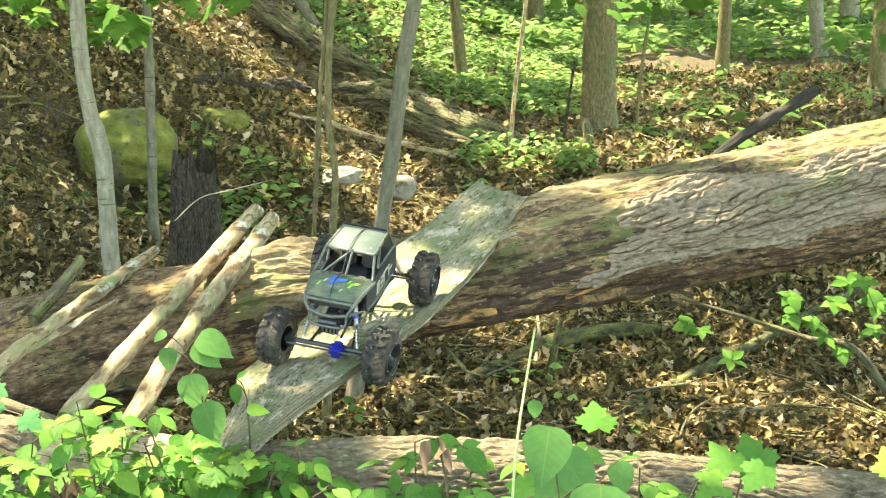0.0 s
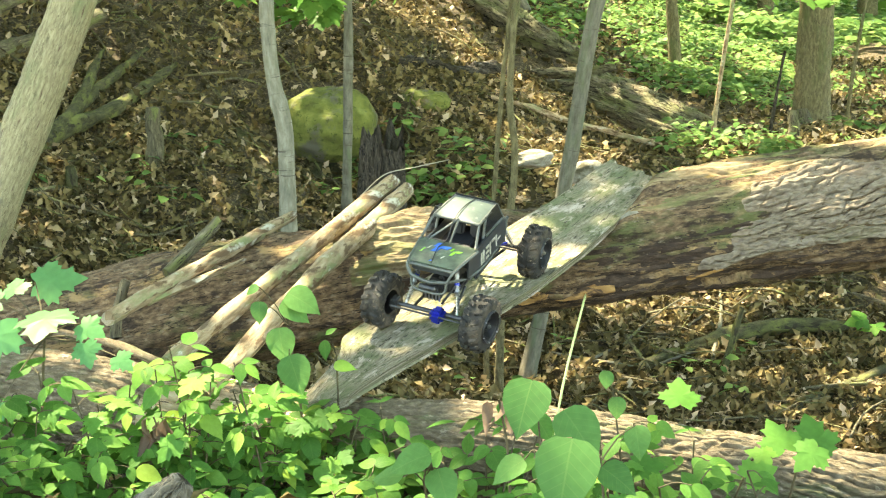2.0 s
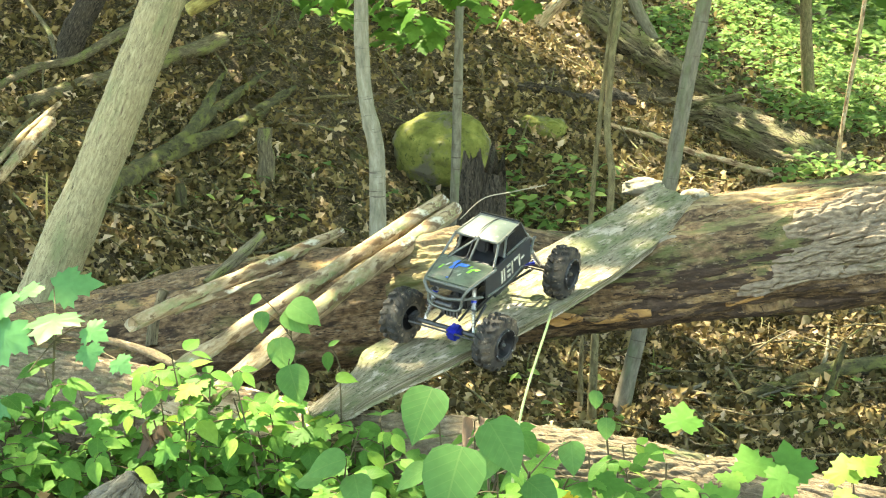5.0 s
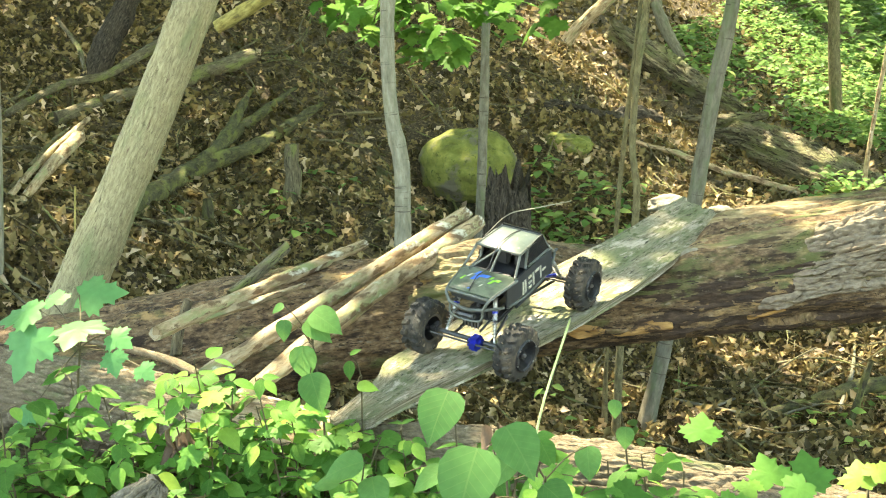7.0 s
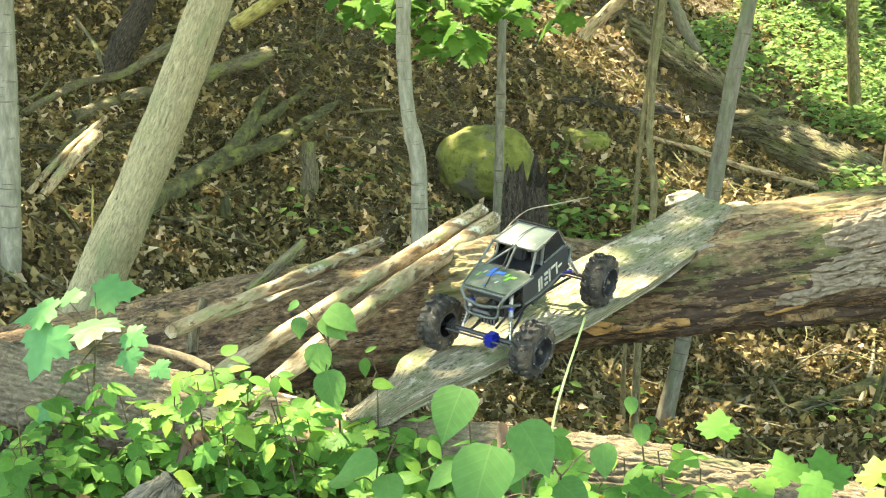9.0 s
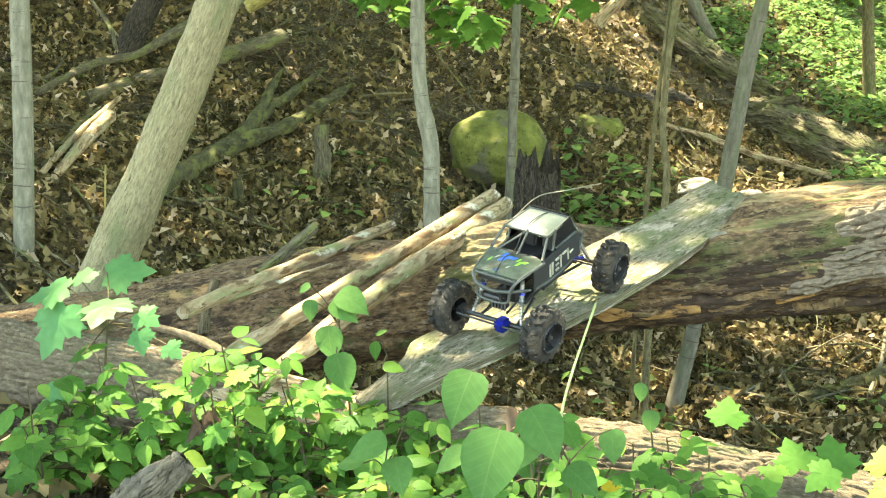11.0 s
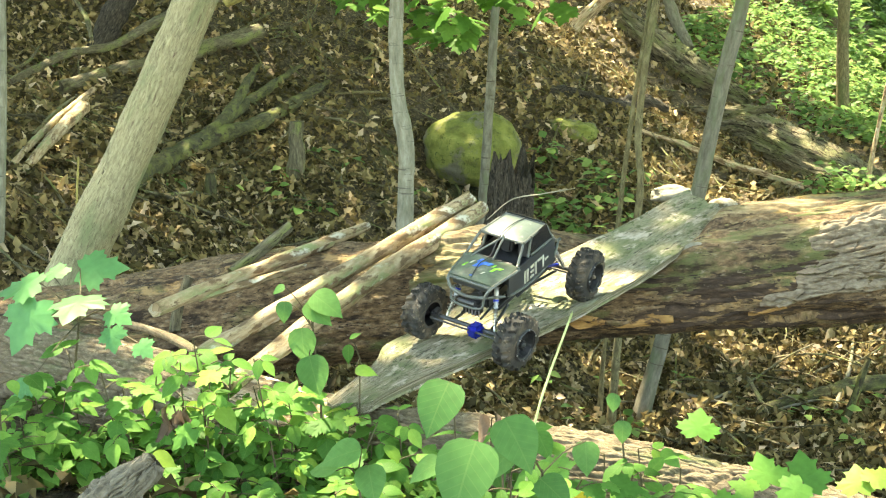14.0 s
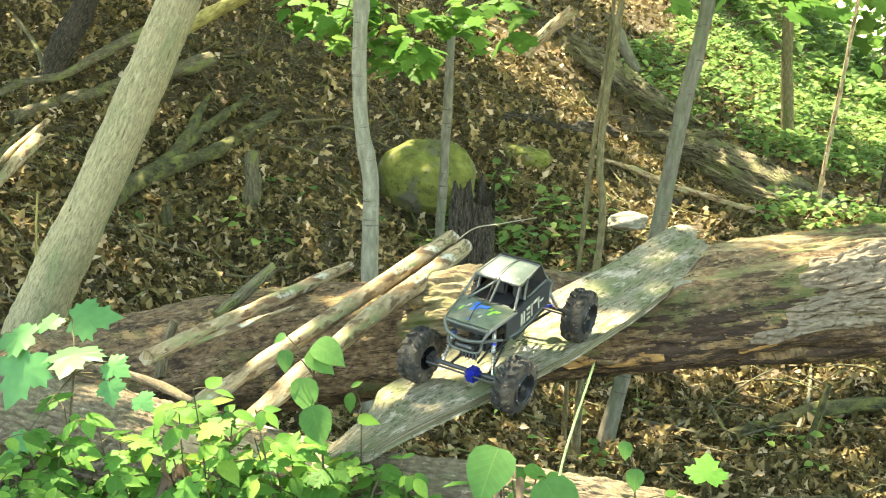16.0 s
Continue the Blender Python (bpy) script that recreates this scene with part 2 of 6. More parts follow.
# dark decayed wood, coloured darker still to carry the shade under the log
M_SHADED_ROT = surface("shaded_dark_rot", [(0.3, (0.018, 0.011, 0.008)), (0.5, (0.046, 0.028, 0.018)), (0.72, (0.105, 0.066, 0.042))], (20.0, 70.0, 1.0), uv=True, bump=1.0, dist=0.01, extra=[((0.23, 0.145, 0.072), (12.0, 34.0, 1.0), 0.61, 0.66)], fine=(50.0, 130.0, 1.0), detail=12)
M_TAN = surface("bare_tan_wood", [(0.3, (0.075, 0.05, 0.027)), (0.45, (0.16, 0.112, 0.06)), (0.58, (0.27, 0.195, 0.11)), (0.74, (0.42, 0.32, 0.19))], (18.0, 60.0, 1.0), uv=True, bump=0.9, dist=0.008, extra=[((0.12, 0.125, 0.045), (3.0, 7.0, 1.0), 0.48, 0.60), ((0.055, 0.035, 0.02), (6.0, 18.0, 1.0), 0.53, 0.61), ((0.40, 0.24, 0.08), (4.0, 9.0, 1.0), 0.57, 0.65)], fine=(40.0, 120.0, 1.0), detail=12)
M_TRUNK3 = surface("greyish_brown_sapling_bark", [(0.3, (0.075, 0.066, 0.046)), (0.5, (0.135, 0.122, 0.09)), (0.7, (0.21, 0.19, 0.145))], (12.0, 45.0, 1.0), uv=True, bump=0.7, dist=0.003, extra=[((0.105, 0.125, 0.065), (2.0, 8.0, 1.0), 0.5, 0.66), ((0.07, 0.058, 0.042), (50.0, 5.0, 1.0), 0.61, 0.65)], fine=(40.0, 120.0, 1.0), detail=10)
M_ORANGE = surface("fresh_orange_wood", [(0.3, (0.16, 0.085, 0.032)), (0.7, (0.42, 0.235, 0.085))], (14.0, 160.0, 1.0), uv=True, bump=0.8, dist=0.005, extra=[((0.06, 0.035, 0.02), (10.0, 50.0, 1.0), 0.50, 0.56)])
M_BARK = surface("grey_ridged_bark", [(0.3, (0.09, 0.068, 0.047)), (0.5, (0.18, 0.14, 0.099)), (0.7, (0.28, 0.228, 0.168))], (45.0, 110.0, 1.0), uv=True, bump=1.0, dist=0.006, extra=[((0.125, 0.13, 0.062), (3.0, 7.0, 1.0), 0.54, 0.70), ((0.23, 0.155, 0.11), (2.0, 5.0, 1.0), 0.53, 0.68)], fine=(90.0, 200.0, 1.0), detail=12)
M_NEARBARK = surface("tan_furrowed_bark", [(0.3, (0.062, 0.045, 0.028)), (0.5, (0.135, 0.103, 0.064)), (0.7, (0.235, 0.187, 0.122))], (35.0, 90.0, 1.0), uv=True, bump=1.0, dist=0.006, extra=[((0.085, 0.10, 0.042), (3.0, 10.0, 1.0), 0.54, 0.68), ((0.30, 0.245, 0.17), (24.0, 60.0, 1.0), 0.60, 0.66)], fine=(70.0, 220.0, 1.0), detail=12)
M_BOARD = surface("mossy_weathered_board", [(0.3, (0.115, 0.098, 0.062)), (0.48, (0.22, 0.19, 0.13)), (0.7, (0.36, 0.315, 0.235))], (30.0, 120.0, 1.0), uv=True, rough=0.9, bump=1.0, dist=0.004, extra=[((0.145, 0.155, 0.078), (5.0, 9.0, 1.0), 0.46, 0.58), ((0.42, 0.355, 0.285), (11.0, 20.0, 1.0), 0.54, 0.62), ((0.085, 0.095, 0.04), (30.0, 45.0, 1.0), 0.56, 0.63), ((0.05, 0.042, 0.028), (22.0, 110.0, 1.0), 0.58, 0.64)], fine=(80.0, 260.0, 1.0), detail=14, shaded_furrow=((0.06, 0.052, 0.035), (3.0, 80.0, 1.0), 0.006))
M_STICK = surface("barkless_pole_wood", [(0.3, (0.13, 0.085, 0.045)), (0.48, (0.31, 0.22, 0.13)), (0.7, (0.50, 0.40, 0.27))], (14.0, 70.0, 1.0), uv=True, bump=0.8, dist=0.005, extra=[((0.21, 0.228, 0.105), (4.0, 10.0, 1.0), 0.51, 0.62), ((0.13, 0.082, 0.045), (7.0, 20.0, 1.0), 0.53, 0.58), ((0.50, 0.46, 0.37), (8.0, 18.0, 1.0), 0.58, 0.66)], fine=(50.0, 150.0, 1.0), detail=10)
M_TRUNK = surface("pale_sapling_bark", [(0.3, (0.115, 0.106, 0.074)), (0.5, (0.195, 0.18, 0.132)), (0.7, (0.30, 0.28, 0.215))], (12.0, 45.0, 1.0), uv=True, bump=0.7, dist=0.003, extra=[((0.15, 0.165, 0.10), (2.0, 8.0, 1.0), 0.54, 0.70), ((0.095, 0.08, 0.06), (50.0, 5.0, 1.0), 0.6, 0.64)], fine=(40.0, 120.0, 1.0), detail=10)
M_TRUNK2 = surface("brown_tree_bark", [(0.3, (0.075, 0.062, 0.03)), (0.5, (0.15, 0.125, 0.062)), (0.7, (0.24, 0.205, 0.11))], (16.0, 60.0, 1.0), uv=True, bump=1.0, dist=0.01, extra=[((0.085, 0.105, 0.038), (1.5, 5.0, 1.0), 0.5, 0.66)], fine=(40.0, 120.0, 1.0), detail=10, shaded_furrow=((0.05, 0.04, 0.022), (6.0, 36.0, 1.0), 0.007))
M_LEAN = surface("leaning_trunk_bark", [(0.3, (0.155, 0.128, 0.07)), (0.5, (0.28, 0.238, 0.136)), (0.7, (0.405, 0.35, 0.207))], (26.0, 120.0, 1.0), uv=True, bump=0.9, dist=0.005, extra=[((0.155, 0.175, 0.08), (2.0, 6.0, 1.0), 0.53, 0.7), ((0.13, 0.085, 0.055), (9.0, 60.0, 1.0), 0.62, 0.67)], fine=(50.0, 200.0, 1.0), detail=12, shaded_furrow=((0.14, 0.115, 0.065), (7.0, 60.0, 1.0), 0.008))
M_DEAD = surface("dead_branch_bark", [(0.3, (0.05, 0.04, 0.025)), (0.5, (0.11, 0.092, 0.055)), (0.7, (0.21, 0.18, 0.11))], (16.0, 70.0, 1.0), uv=True, bump=0.9, dist=0.006, extra=[((0.15, 0.16, 0.055), (3.5, 8.0, 1.0), 0.49, 0.6)], fine=(40.0, 140.0, 1.0), detail=10, shaded_furrow=((0.03, 0.022, 0.014), (5.0, 50.0, 1.0), 0.012))
M_MOSSY = surface("mossy_dead_bark", [(0.3, (0.024, 0.021, 0.011)), (0.5, (0.056, 0.053, 0.023)), (0.7, (0.11, 0.104, 0.046))], (14.0, 50.0, 1.0), uv=True, bump=1.0, dist=0.008, extra=[((0.13, 0.135, 0.038), (5.0, 9.0, 1.0), 0.47, 0.6), ((0.028, 0.022, 0.013), (8.0, 22.0, 1.0), 0.55, 0.62)], fine=(40.0, 140.0, 1.0), detail=10)
M_LICHEN = surface("yellow_lichen_bark", [(0.35, (0.13, 0.105, 0.045)), (0.5, (0.29, 0.235, 0.075)), (0.65, (0.42, 0.36, 0.14))], (14.0, 40.0, 1.0), uv=True, bump=0.9, dist=0.006)
M_PALE = surface("sun_bleached_wood", [(0.3, (0.24, 0.195, 0.14)), (0.5, (0.43, 0.375, 0.29)), (0.7, (0.57, 0.51, 0.41))], (14.0, 90.0, 1.0), uv=True, bump=0.8, dist=0.005, extra=[((0.15, 0.12, 0.08), (6.0, 30.0, 1.0), 0.58, 0.64)])
M_GREYLOG = surface("grey_weathered_log", [(0.3, (0.065, 0.053, 0.033)), (0.48, (0.145, 0.122, 0.078)), (0.68, (0.26, 0.22, 0.148))], (6.0, 36.0, 1.0), uv=True, bump=1.0, dist=0.03, extra=[((0.165, 0.17, 0.075), (2.2, 6.0, 1.0), 0.45, 0.6), ((0.035, 0.028, 0.018), (4.0, 30.0, 1.0), 0.55, 0.61)], fine=(14.0, 90.0, 1.0), detail=12, shaded_furrow=((0.03, 0.024, 0.015), (2.0, 20.0, 1.0), 0.012))
M_MOSSROCK = surface("mossy_boulder", [(0.3, (0.075, 0.085, 0.022)), (0.5, (0.145, 0.155, 0.036)), (0.7, (0.22, 0.228, 0.064))], 9.0, bump=1.0, dist=0.012, extra=[((0.12, 0.112, 0.08), 3.6, 0.53, 0.62), ((0.07, 0.085, 0.02), 22.0, 0.58, 0.64)], fine=90.0, rough=0.95)
M_ROCK = surface("pale_field_stone", [(0.3, (0.15, 0.135, 0.10)), (0.7, (0.33, 0.30, 0.24))], 14.0, bump=0.8, dist=0.01, fine=70.0, extra=[((0.10, 0.085, 0.05), 9.0, 0.54, 0.64)])
M_STUMP = surface("dark_stump_bark", [(0.3, (0.02, 0.016, 0.011)), (0.5, (0.058, 0.046, 0.033)), (0.7, (0.13, 0.105, 0.078))], (26.0, 90.0, 1.0), uv=True, bump=1.0, dist=0.012, fine=(50.0, 160.0, 1.0), shaded_furrow=((0.012, 0.010, 0.008), (6.0, 40.0, 1.0), 0.025))
M_BLACKWOOD = surface("blackened_wood", [(0.3, (0.012, 0.010, 0.008)), (0.7, (0.045, 0.037, 0.03))], (20.0, 90.0, 1.0), uv=True, bump=0.9, dist=0.008)
GREEN = [(0.0, (0.053, 0.15, 0.028)), (0.35, (0.083, 0.21, 0.04)), (0.75, (0.112, 0.255, 0.049)), (0.95, (0.145, 0.285, 0.05)), (1.0, (0.20, 0.31, 0.048))]
M_BROAD = leafy("broad_plant_leaf", [(0.0, (0.05, 0.135, 0.035)), (0.5, (0.075, 0.18, 0.048)), (1.0, (0.105, 0.225, 0.06))], 0.45, 0.6, island=False, grain=5.0, veins=True)
SHRUB = [(0.0, (0.04, 0.115, 0.02)), (0.35, (0.071, 0.18, 0.033)), (0.75, (0.104, 0.238, 0.045)), (0.95, (0.135, 0.265, 0.046)), (1.0, (0.20, 0.295, 0.045))]
M_LEAF = leafy("green_shrub_leaf", SHRUB, 0.45, 0.6, island=False, grain=5.0, veins=True)
M_MAPLE = leafy("green_maple_leaf", [(0.0, (0.07, 0.20, 0.07)), (0.5, (0.095, 0.25, 0.09)), (1.0, (0.12, 0.275, 0.10))], 0.4, 0.42, island=False, grain=5.0)
M_LIMELEAF = leafy("yellow_green_leaf", [(0.0, (0.13, 0.25, 0.04)), (1.0, (0.20, 0.30, 0.05))], 0.45, 0.5, island=False, grain=5.0)
M_CANOPYLEAF = leafy("sunlit_maple_leaf", [(0.0, (0.05, 0.135, 0.022)), (0.5, (0.08, 0.185, 0.034)), (1.0, (0.12, 0.225, 0.045))], 0.45, 0.5, island=False, grain=5.0)
M_YELLOW = leafy("yellowed_leaf", [(0.0, (0.55, 0.42, 0.04)), (1.0, (0.65, 0.52, 0.08))], 0.4, 0.5, island=False, grain=5.0)
M_BROWNLEAF = leafy("withered_brown_leaf", [(0.0, (0.09, 0.058, 0.038)), (1.0, (0.16, 0.108, 0.072))], 0.2, 0.7, island=False, grain=8.0)
M_UNDER = leafy("undergrowth_leaf", [(0.0, (0.06, 0.13, 0.034)), (0.35, (0.10, 0.19, 0.05)), (0.7, (0.145, 0.245, 0.068)), (1.0, (0.22, 0.30, 0.09))], 0.45, 0.5, grain=25.0)
M_CROWN = leafy("tree_crown_leaf", [(0.0, (0.05, 0.115, 0.016)), (0.5, (0.075, 0.16, 0.024)), (1.0, (0.12, 0.21, 0.035))], 0.5, 0.6, grain=10.0)
M_STEM = surface("green_brown_stem", [(0.3, (0.045, 0.035, 0.02)), (0.7, (0.11, 0.088, 0.045))], 30.0, bump=0.2)
M_REED = surface("pale_green_stalk", [(0.3, (0.30, 0.36, 0.14)), (0.7, (0.46, 0.50, 0.24))], 30.0, bump=0.2)


# ---- ground ----
def spread(a, b, fine, far, grow=1.22):
    c = list(np.arange(a, b + fine / 2, fine))
    lo, hi, d = [], [], fine
    while (hi[-1] if hi else b) < far:
        d *= grow
        hi.append((hi[-1] if hi else b) + d)
        lo.append((lo[-1] if lo else a) - d)
    return np.array(lo[::-1] + c + hi)


def make_ground():
    xs, ys = spread(-8.0, 6.0, 0.06, 500), spread(-1.0, 18.0, 0.06, 500)
    X, Y = np.meshgrid(xs, ys, indexing="ij")
    Z = ground(X, Y)
    g = np.arange(X.size).reshape(X.shape)
    f = np.stack([g[:-1, :-1], g[1:, :-1], g[1:, 1:], g[:-1, 1:]], -1).reshape(-1, 4)
    ob = build("ground", np.stack([X, Y, Z], -1).reshape(-1, 3), f, M_SOIL)
    tagged(ob, "brown leaf-covered woodland soil sloping into a gully", "ground", kind="structure")


make_ground()


# ---- leaf outlines, in a flat leaf of length 1 along +y with its stalk at the origin ----
def leaf_mesh(half, bend=0.15, fold=0.25):
    """A leaf mesh from the right half of its outline (x, y): two halves folded along the midrib."""
    h = np.array(half, float)
    ys = h[:, 1]
    mid = np.stack([0 * ys, ys], 1)

    def up(x, y):
        return fold * np.abs(x) - bend * (y - 0.15) ** 2

    rows = [(x, y, up(x, y)) for x, y in mid] + [(x, y, up(x, y)) for x, y in h] + [(-x, y, up(x, y)) for x, y in h]
    n = len(h)
    faces = []
    for i in range(n - 1):
        faces += [[i, n + i, n + i + 1, i + 1], [i, i + 1, 2 * n + i + 1, 2 * n + i]]
    return np.array(rows), faces


def lobed(half, heart=(0.0, 0.3), cup=0.10, wave=0.012):
    """A lobed leaf: its outline (right half, from the stalk to the tip) fanned from its heart, rippled along the lobes."""
    h = [tuple(q) for q in half]
    ring = h + [(-x, y) for x, y in h[-2:0:-1]]
    rows = [(heart[0], heart[1], 0.0)]
    for k, (x, y) in enumerate(ring):
        d = math.hypot(x - heart[0], y - heart[1])
        rows.append((x, y, -cup * d * d * 2 + wave * math.sin(k * 2.1)))
    inner = [((x + heart[0]) / 2, (y + heart[1]) / 2, z * 0.3 + 0.004 * (-1) ** k) for k, (x, y, z) in enumerate(rows[1:])]
    n = len(ring)
    verts = rows + inner
    faces = [[0, n + 1 + i, n + 1 + (i + 1) % n] for i in range(n)]
    faces += [[n + 1 + i, 1 + i, 1 + (i + 1) % n, n + 1 + (i + 1) % n] for i in range(n)]
    return np.array(verts), faces


OVATE = leaf_mesh([(0.0, 0.0), (0.13, 0.05), (0.24, 0.16), (0.30, 0.31), (0.295, 0.46), (0.23, 0.63), (0.14, 0.77), (0.06, 0.87), (0.02, 0.95), (0.0, 1.0)], 0.22, 0.16)
OVATE_B = leaf_mesh([(0.0, 0.0), (0.17, 0.03), (0.31, 0.14), (0.36, 0.31), (0.33, 0.49), (0.25, 0.65), (0.14, 0.79), (0.05, 0.89), (0.0, 1.0)], 0.40, 0.02)
OVATE_C = leaf_mesh([(0.0, 0.0), (0.10, 0.07), (0.19, 0.20), (0.245, 0.38), (0.22, 0.57), (0.15, 0.73), (0.07, 0.86), (0.02, 0.94), (0.0, 1.0)], 0.10, 0.30)
ROUND = leaf_mesh([(0.0, 0.0), (0.20, 0.02), (0.345, 0.13), (0.405, 0.31), (0.375, 0.50), (0.285, 0.68), (0.165, 0.83), (0.06, 0.94), (0.0, 1.03)], 0.28, 0.14)
MAPLE_HALF = [(0.0, 0.02), (0.12, -0.06), (0.30, -0.11), (0.33, 0.0), (0.47, 0.04), (0.41, 0.14), (0.61, 0.24), (0.53, 0.32), (0.60, 0.45), (0.44, 0.44), (0.38, 0.53), (0.29, 0.50), (0.29, 0.62), (0.35, 0.75), (0.20, 0.75), (0.11, 0.90), (0.0, 1.04)]
MAPLE = lobed(MAPLE_HALF)
OAK = leaf_mesh([(0.02, 0.0), (0.24, 0.22), (0.09, 0.42), (0.28, 0.66), (0.0, 1.0)], 0.7, 0.6)
SIMPLE = leaf_mesh([(0.0, 0.0), (0.30, 0.35), (0.22, 0.7), (0.0, 1.0)], 0.2, 0.2)
QUAD = (np.array([(0, 0, 0), (0.28, 0.45, 0.04), (0, 1, -0.08), (-0.28, 0.5, 0.04)]), [[0, 1, 2, 3]])
MAPLE_LITE = lobed([(0.0, 0.0), (0.36, -0.06), (0.30, 0.14), (0.60, 0.36), (0.26, 0.46), (0.25, 0.74), (0.0, 1.0)])


def scatter(name, shape, places, sizes, turns, mat, wide=1.0):
    """Many leaves in one mesh: each at its place, with its size and its turn (n, 3, 3)."""
    v0, f0 = shape
    v0 = v0 * (wide, 1, 1)
    n = len(places)
    v = np.einsum("nij,kj->nki", turns, v0) * np.asarray(sizes)[:, None, None] + np.asarray(places)[:, None]
    f = []
    for size_ in sorted({len(q) for q in f0}):
        some = np.array([q for q in f0 if len(q) == size_])
        f += (some[None] + (np.arange(n) * len(v0))[:, None, None]).reshape(-1, size_).tolist()
    return build(name, v.reshape(-1, 3), f, mat, smooth=True)


def turns_of(yaw, pitch, roll):
    """Rotation matrices: roll about the leaf's length, then pitch, then yaw."""
    cy, sy, cp, sp, cr, sr = np.cos(yaw), np.sin(yaw), np.cos(pitch), np.sin(pitch), np.cos(roll), np.sin(roll)
    o, i = 0 * cy, 0 * cy + 1
    mat3 = lambda *e: np.stack(e, -1).reshape(-1, 3, 3)  # noqa: E731
    return mat3(cy, -sy, o, sy, cy, o, o, o, i) @ mat3(i, o, o, o, cp, -sp, o, sp, cp) @ mat3(cr, o, sr, o, i, o, -sr, o, cr)


# ---- fallen main log ----
LOG = [(-2.5, 2.82, 0.46, 0.15), (-2.1, 2.92, 0.5, 0.165), (-1.66, 3.015, 0.57, 0.17), (-1.04, 3.17, 0.715, 0.175), (-0.69, 3.26, 0.782, 0.168), (0.08, 3.45, 0.905, 0.17), (0.6, 3.58, 0.985, 0.175), (1.26, 3.745, 1.09, 0.185), (2.2, 3.98, 1.24, 0.19), (3.4, 4.28, 1.42, 0.2)]


def log_bump(s, a, p):
    b = 0.012 * fbm(np.stack([s * 2.2, np.cos(a) * 1.3, np.sin(a) * 1.3], 1), 3, 11)
    b += 0.005 * fbm(np.stack([s * 7, a * 11, 0 * a], 1), 3, 12) + 0.0025 * fbm(np.stack([s * 45, a * 18, 0 * a], 1), 2, 14)
    crack, _ = cells(s / 0.22 + 0.6 * vnoise(np.stack([s * 5, a * 2, 0 * a], 1), 15), a * 0.18 / 0.035 + 0.5 * vnoise(np.stack([s * 4, a * 3, 0 * a + 2], 1), 16), 17)
    b -= 0.005 * (1 - step(0.0, 0.14, crack)) * step(-0.2, 0.35, vnoise(np.stack([s * 2.1, a * 1.5, 0 * a], 1), 18))
    b += 0.003 * fbm(np.stack([s * 14, a * 7, 0 * a], 1), 3, 19) - 0.006 * step(0.15, 0.4, fbm(np.stack([s * 6, a * 4.5, 0 * a], 1), 3, 20)) * step(-0.3, 0.2, vnoise(p * 2.5, 24))
    b -= 0.012 * step(0.25, 0.6, fbm(np.stack([s * 3.5, a * 3.0, 0 * a + 4], 1), 2, 13))
    # worn down where the board crosses it
    q = p - np.array((-0.19, 2.98, 0.84))
    over = q @ np.array((0.02, -0.32, 0.95)) + 0.032 + 0.5 * b
    across = q @ np.array((0.91, -0.41, 0.0))
    b -= np.clip(over, 0, 0.2) * 1.1 * (1 - step(0.10, 0.20, across)) * (1 - step(0.15, 0.34, -across)) * step(-0.2, 0.1, np.cos(a))
    return b


def make_main_log():
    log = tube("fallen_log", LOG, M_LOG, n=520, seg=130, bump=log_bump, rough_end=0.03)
    tagged(log, "long decayed fallen log, partly barkless and mossy, spanning the gully", "log")
    return log


main_log = make_main_log()


def log_patch(name, s0, s1, a0, a1, thick, ragged, ridge, mat, parent, seed, ns=160, na=90, line=LOG, under=log_bump, shear=0.0, trim=0.0):
    """A ragged sheet of bark or wood that lies on a log between two lengths and two angles."""

    def edge(s, a):
        u, w = (s - s0) / (s1 - s0), (a - a0) / (a1 - a0)
        u = u - shear * (1 - w)
        e = np.minimum(np.minimum(u, 1 - u) * (s1 - s0) * 3.5, np.minimum(w, 1 - w) * (a1 - a0) * 2.2)
        return e - trim * ragged + ragged * fbm(np.stack([s * 7, a * 3, 0 * a + seed], 1), 3, seed)

    def bump(s, a, p):
        base = under(s, a, p)
        k = np.clip(edge(s, a) * 5, -1, 1)
        return base + np.where(k > 0, thick * np.sqrt(np.abs(k)), thick * k) - 0.004 + ridge(s, a) * np.clip(k, 0, 1)

    total = curve(line, 300)[1][-1]
    pts, _ = curve(line, 300)
    u = np.linspace(0, total, 300)
    cut = np.linspace(s0, s1, 40)
    sub = np.stack([np.interp(cut, u, c) for c in pts.T], 1)
    v, f, uv, _ = rings(sub, ns, na, lambda s, a, p: bump(s + s0, a, p), a0, a1)
    S = np.repeat(np.linspace(s0, s1, ns), na + 1)
    A = np.tile(np.linspace(a0, a1, na + 1), ns)
    ok = edge(S, A) > -0.06
    f = f[ok[f].all(1)]
    return build(name, v, f, mat, parent, uv=uv)


def bark_plates(s, a, long, wide, height, seed, girth=0.18):
    """Bark plates, longer than wide, split by furrows; each plate stands at its own height."""
    w = fbm(np.stack([s * 6, a * 2.0, 0 * a], 1), 3, seed)
    u = s / long + 0.5 * w + 0.12 * vnoise(np.stack([s * 30, a * 9, 0 * a], 1), seed + 2)
    v = a * girth / wide + 1.5 * w + 0.16 * vnoise(np.stack([s * 25, a * 12, 0 * a + 3], 1), seed + 4)
    inside, tone = cells(u, v, seed)
    return height * (step(0.0, 0.42, inside) * (0.75 + 0.6 * tone) - 0.85)


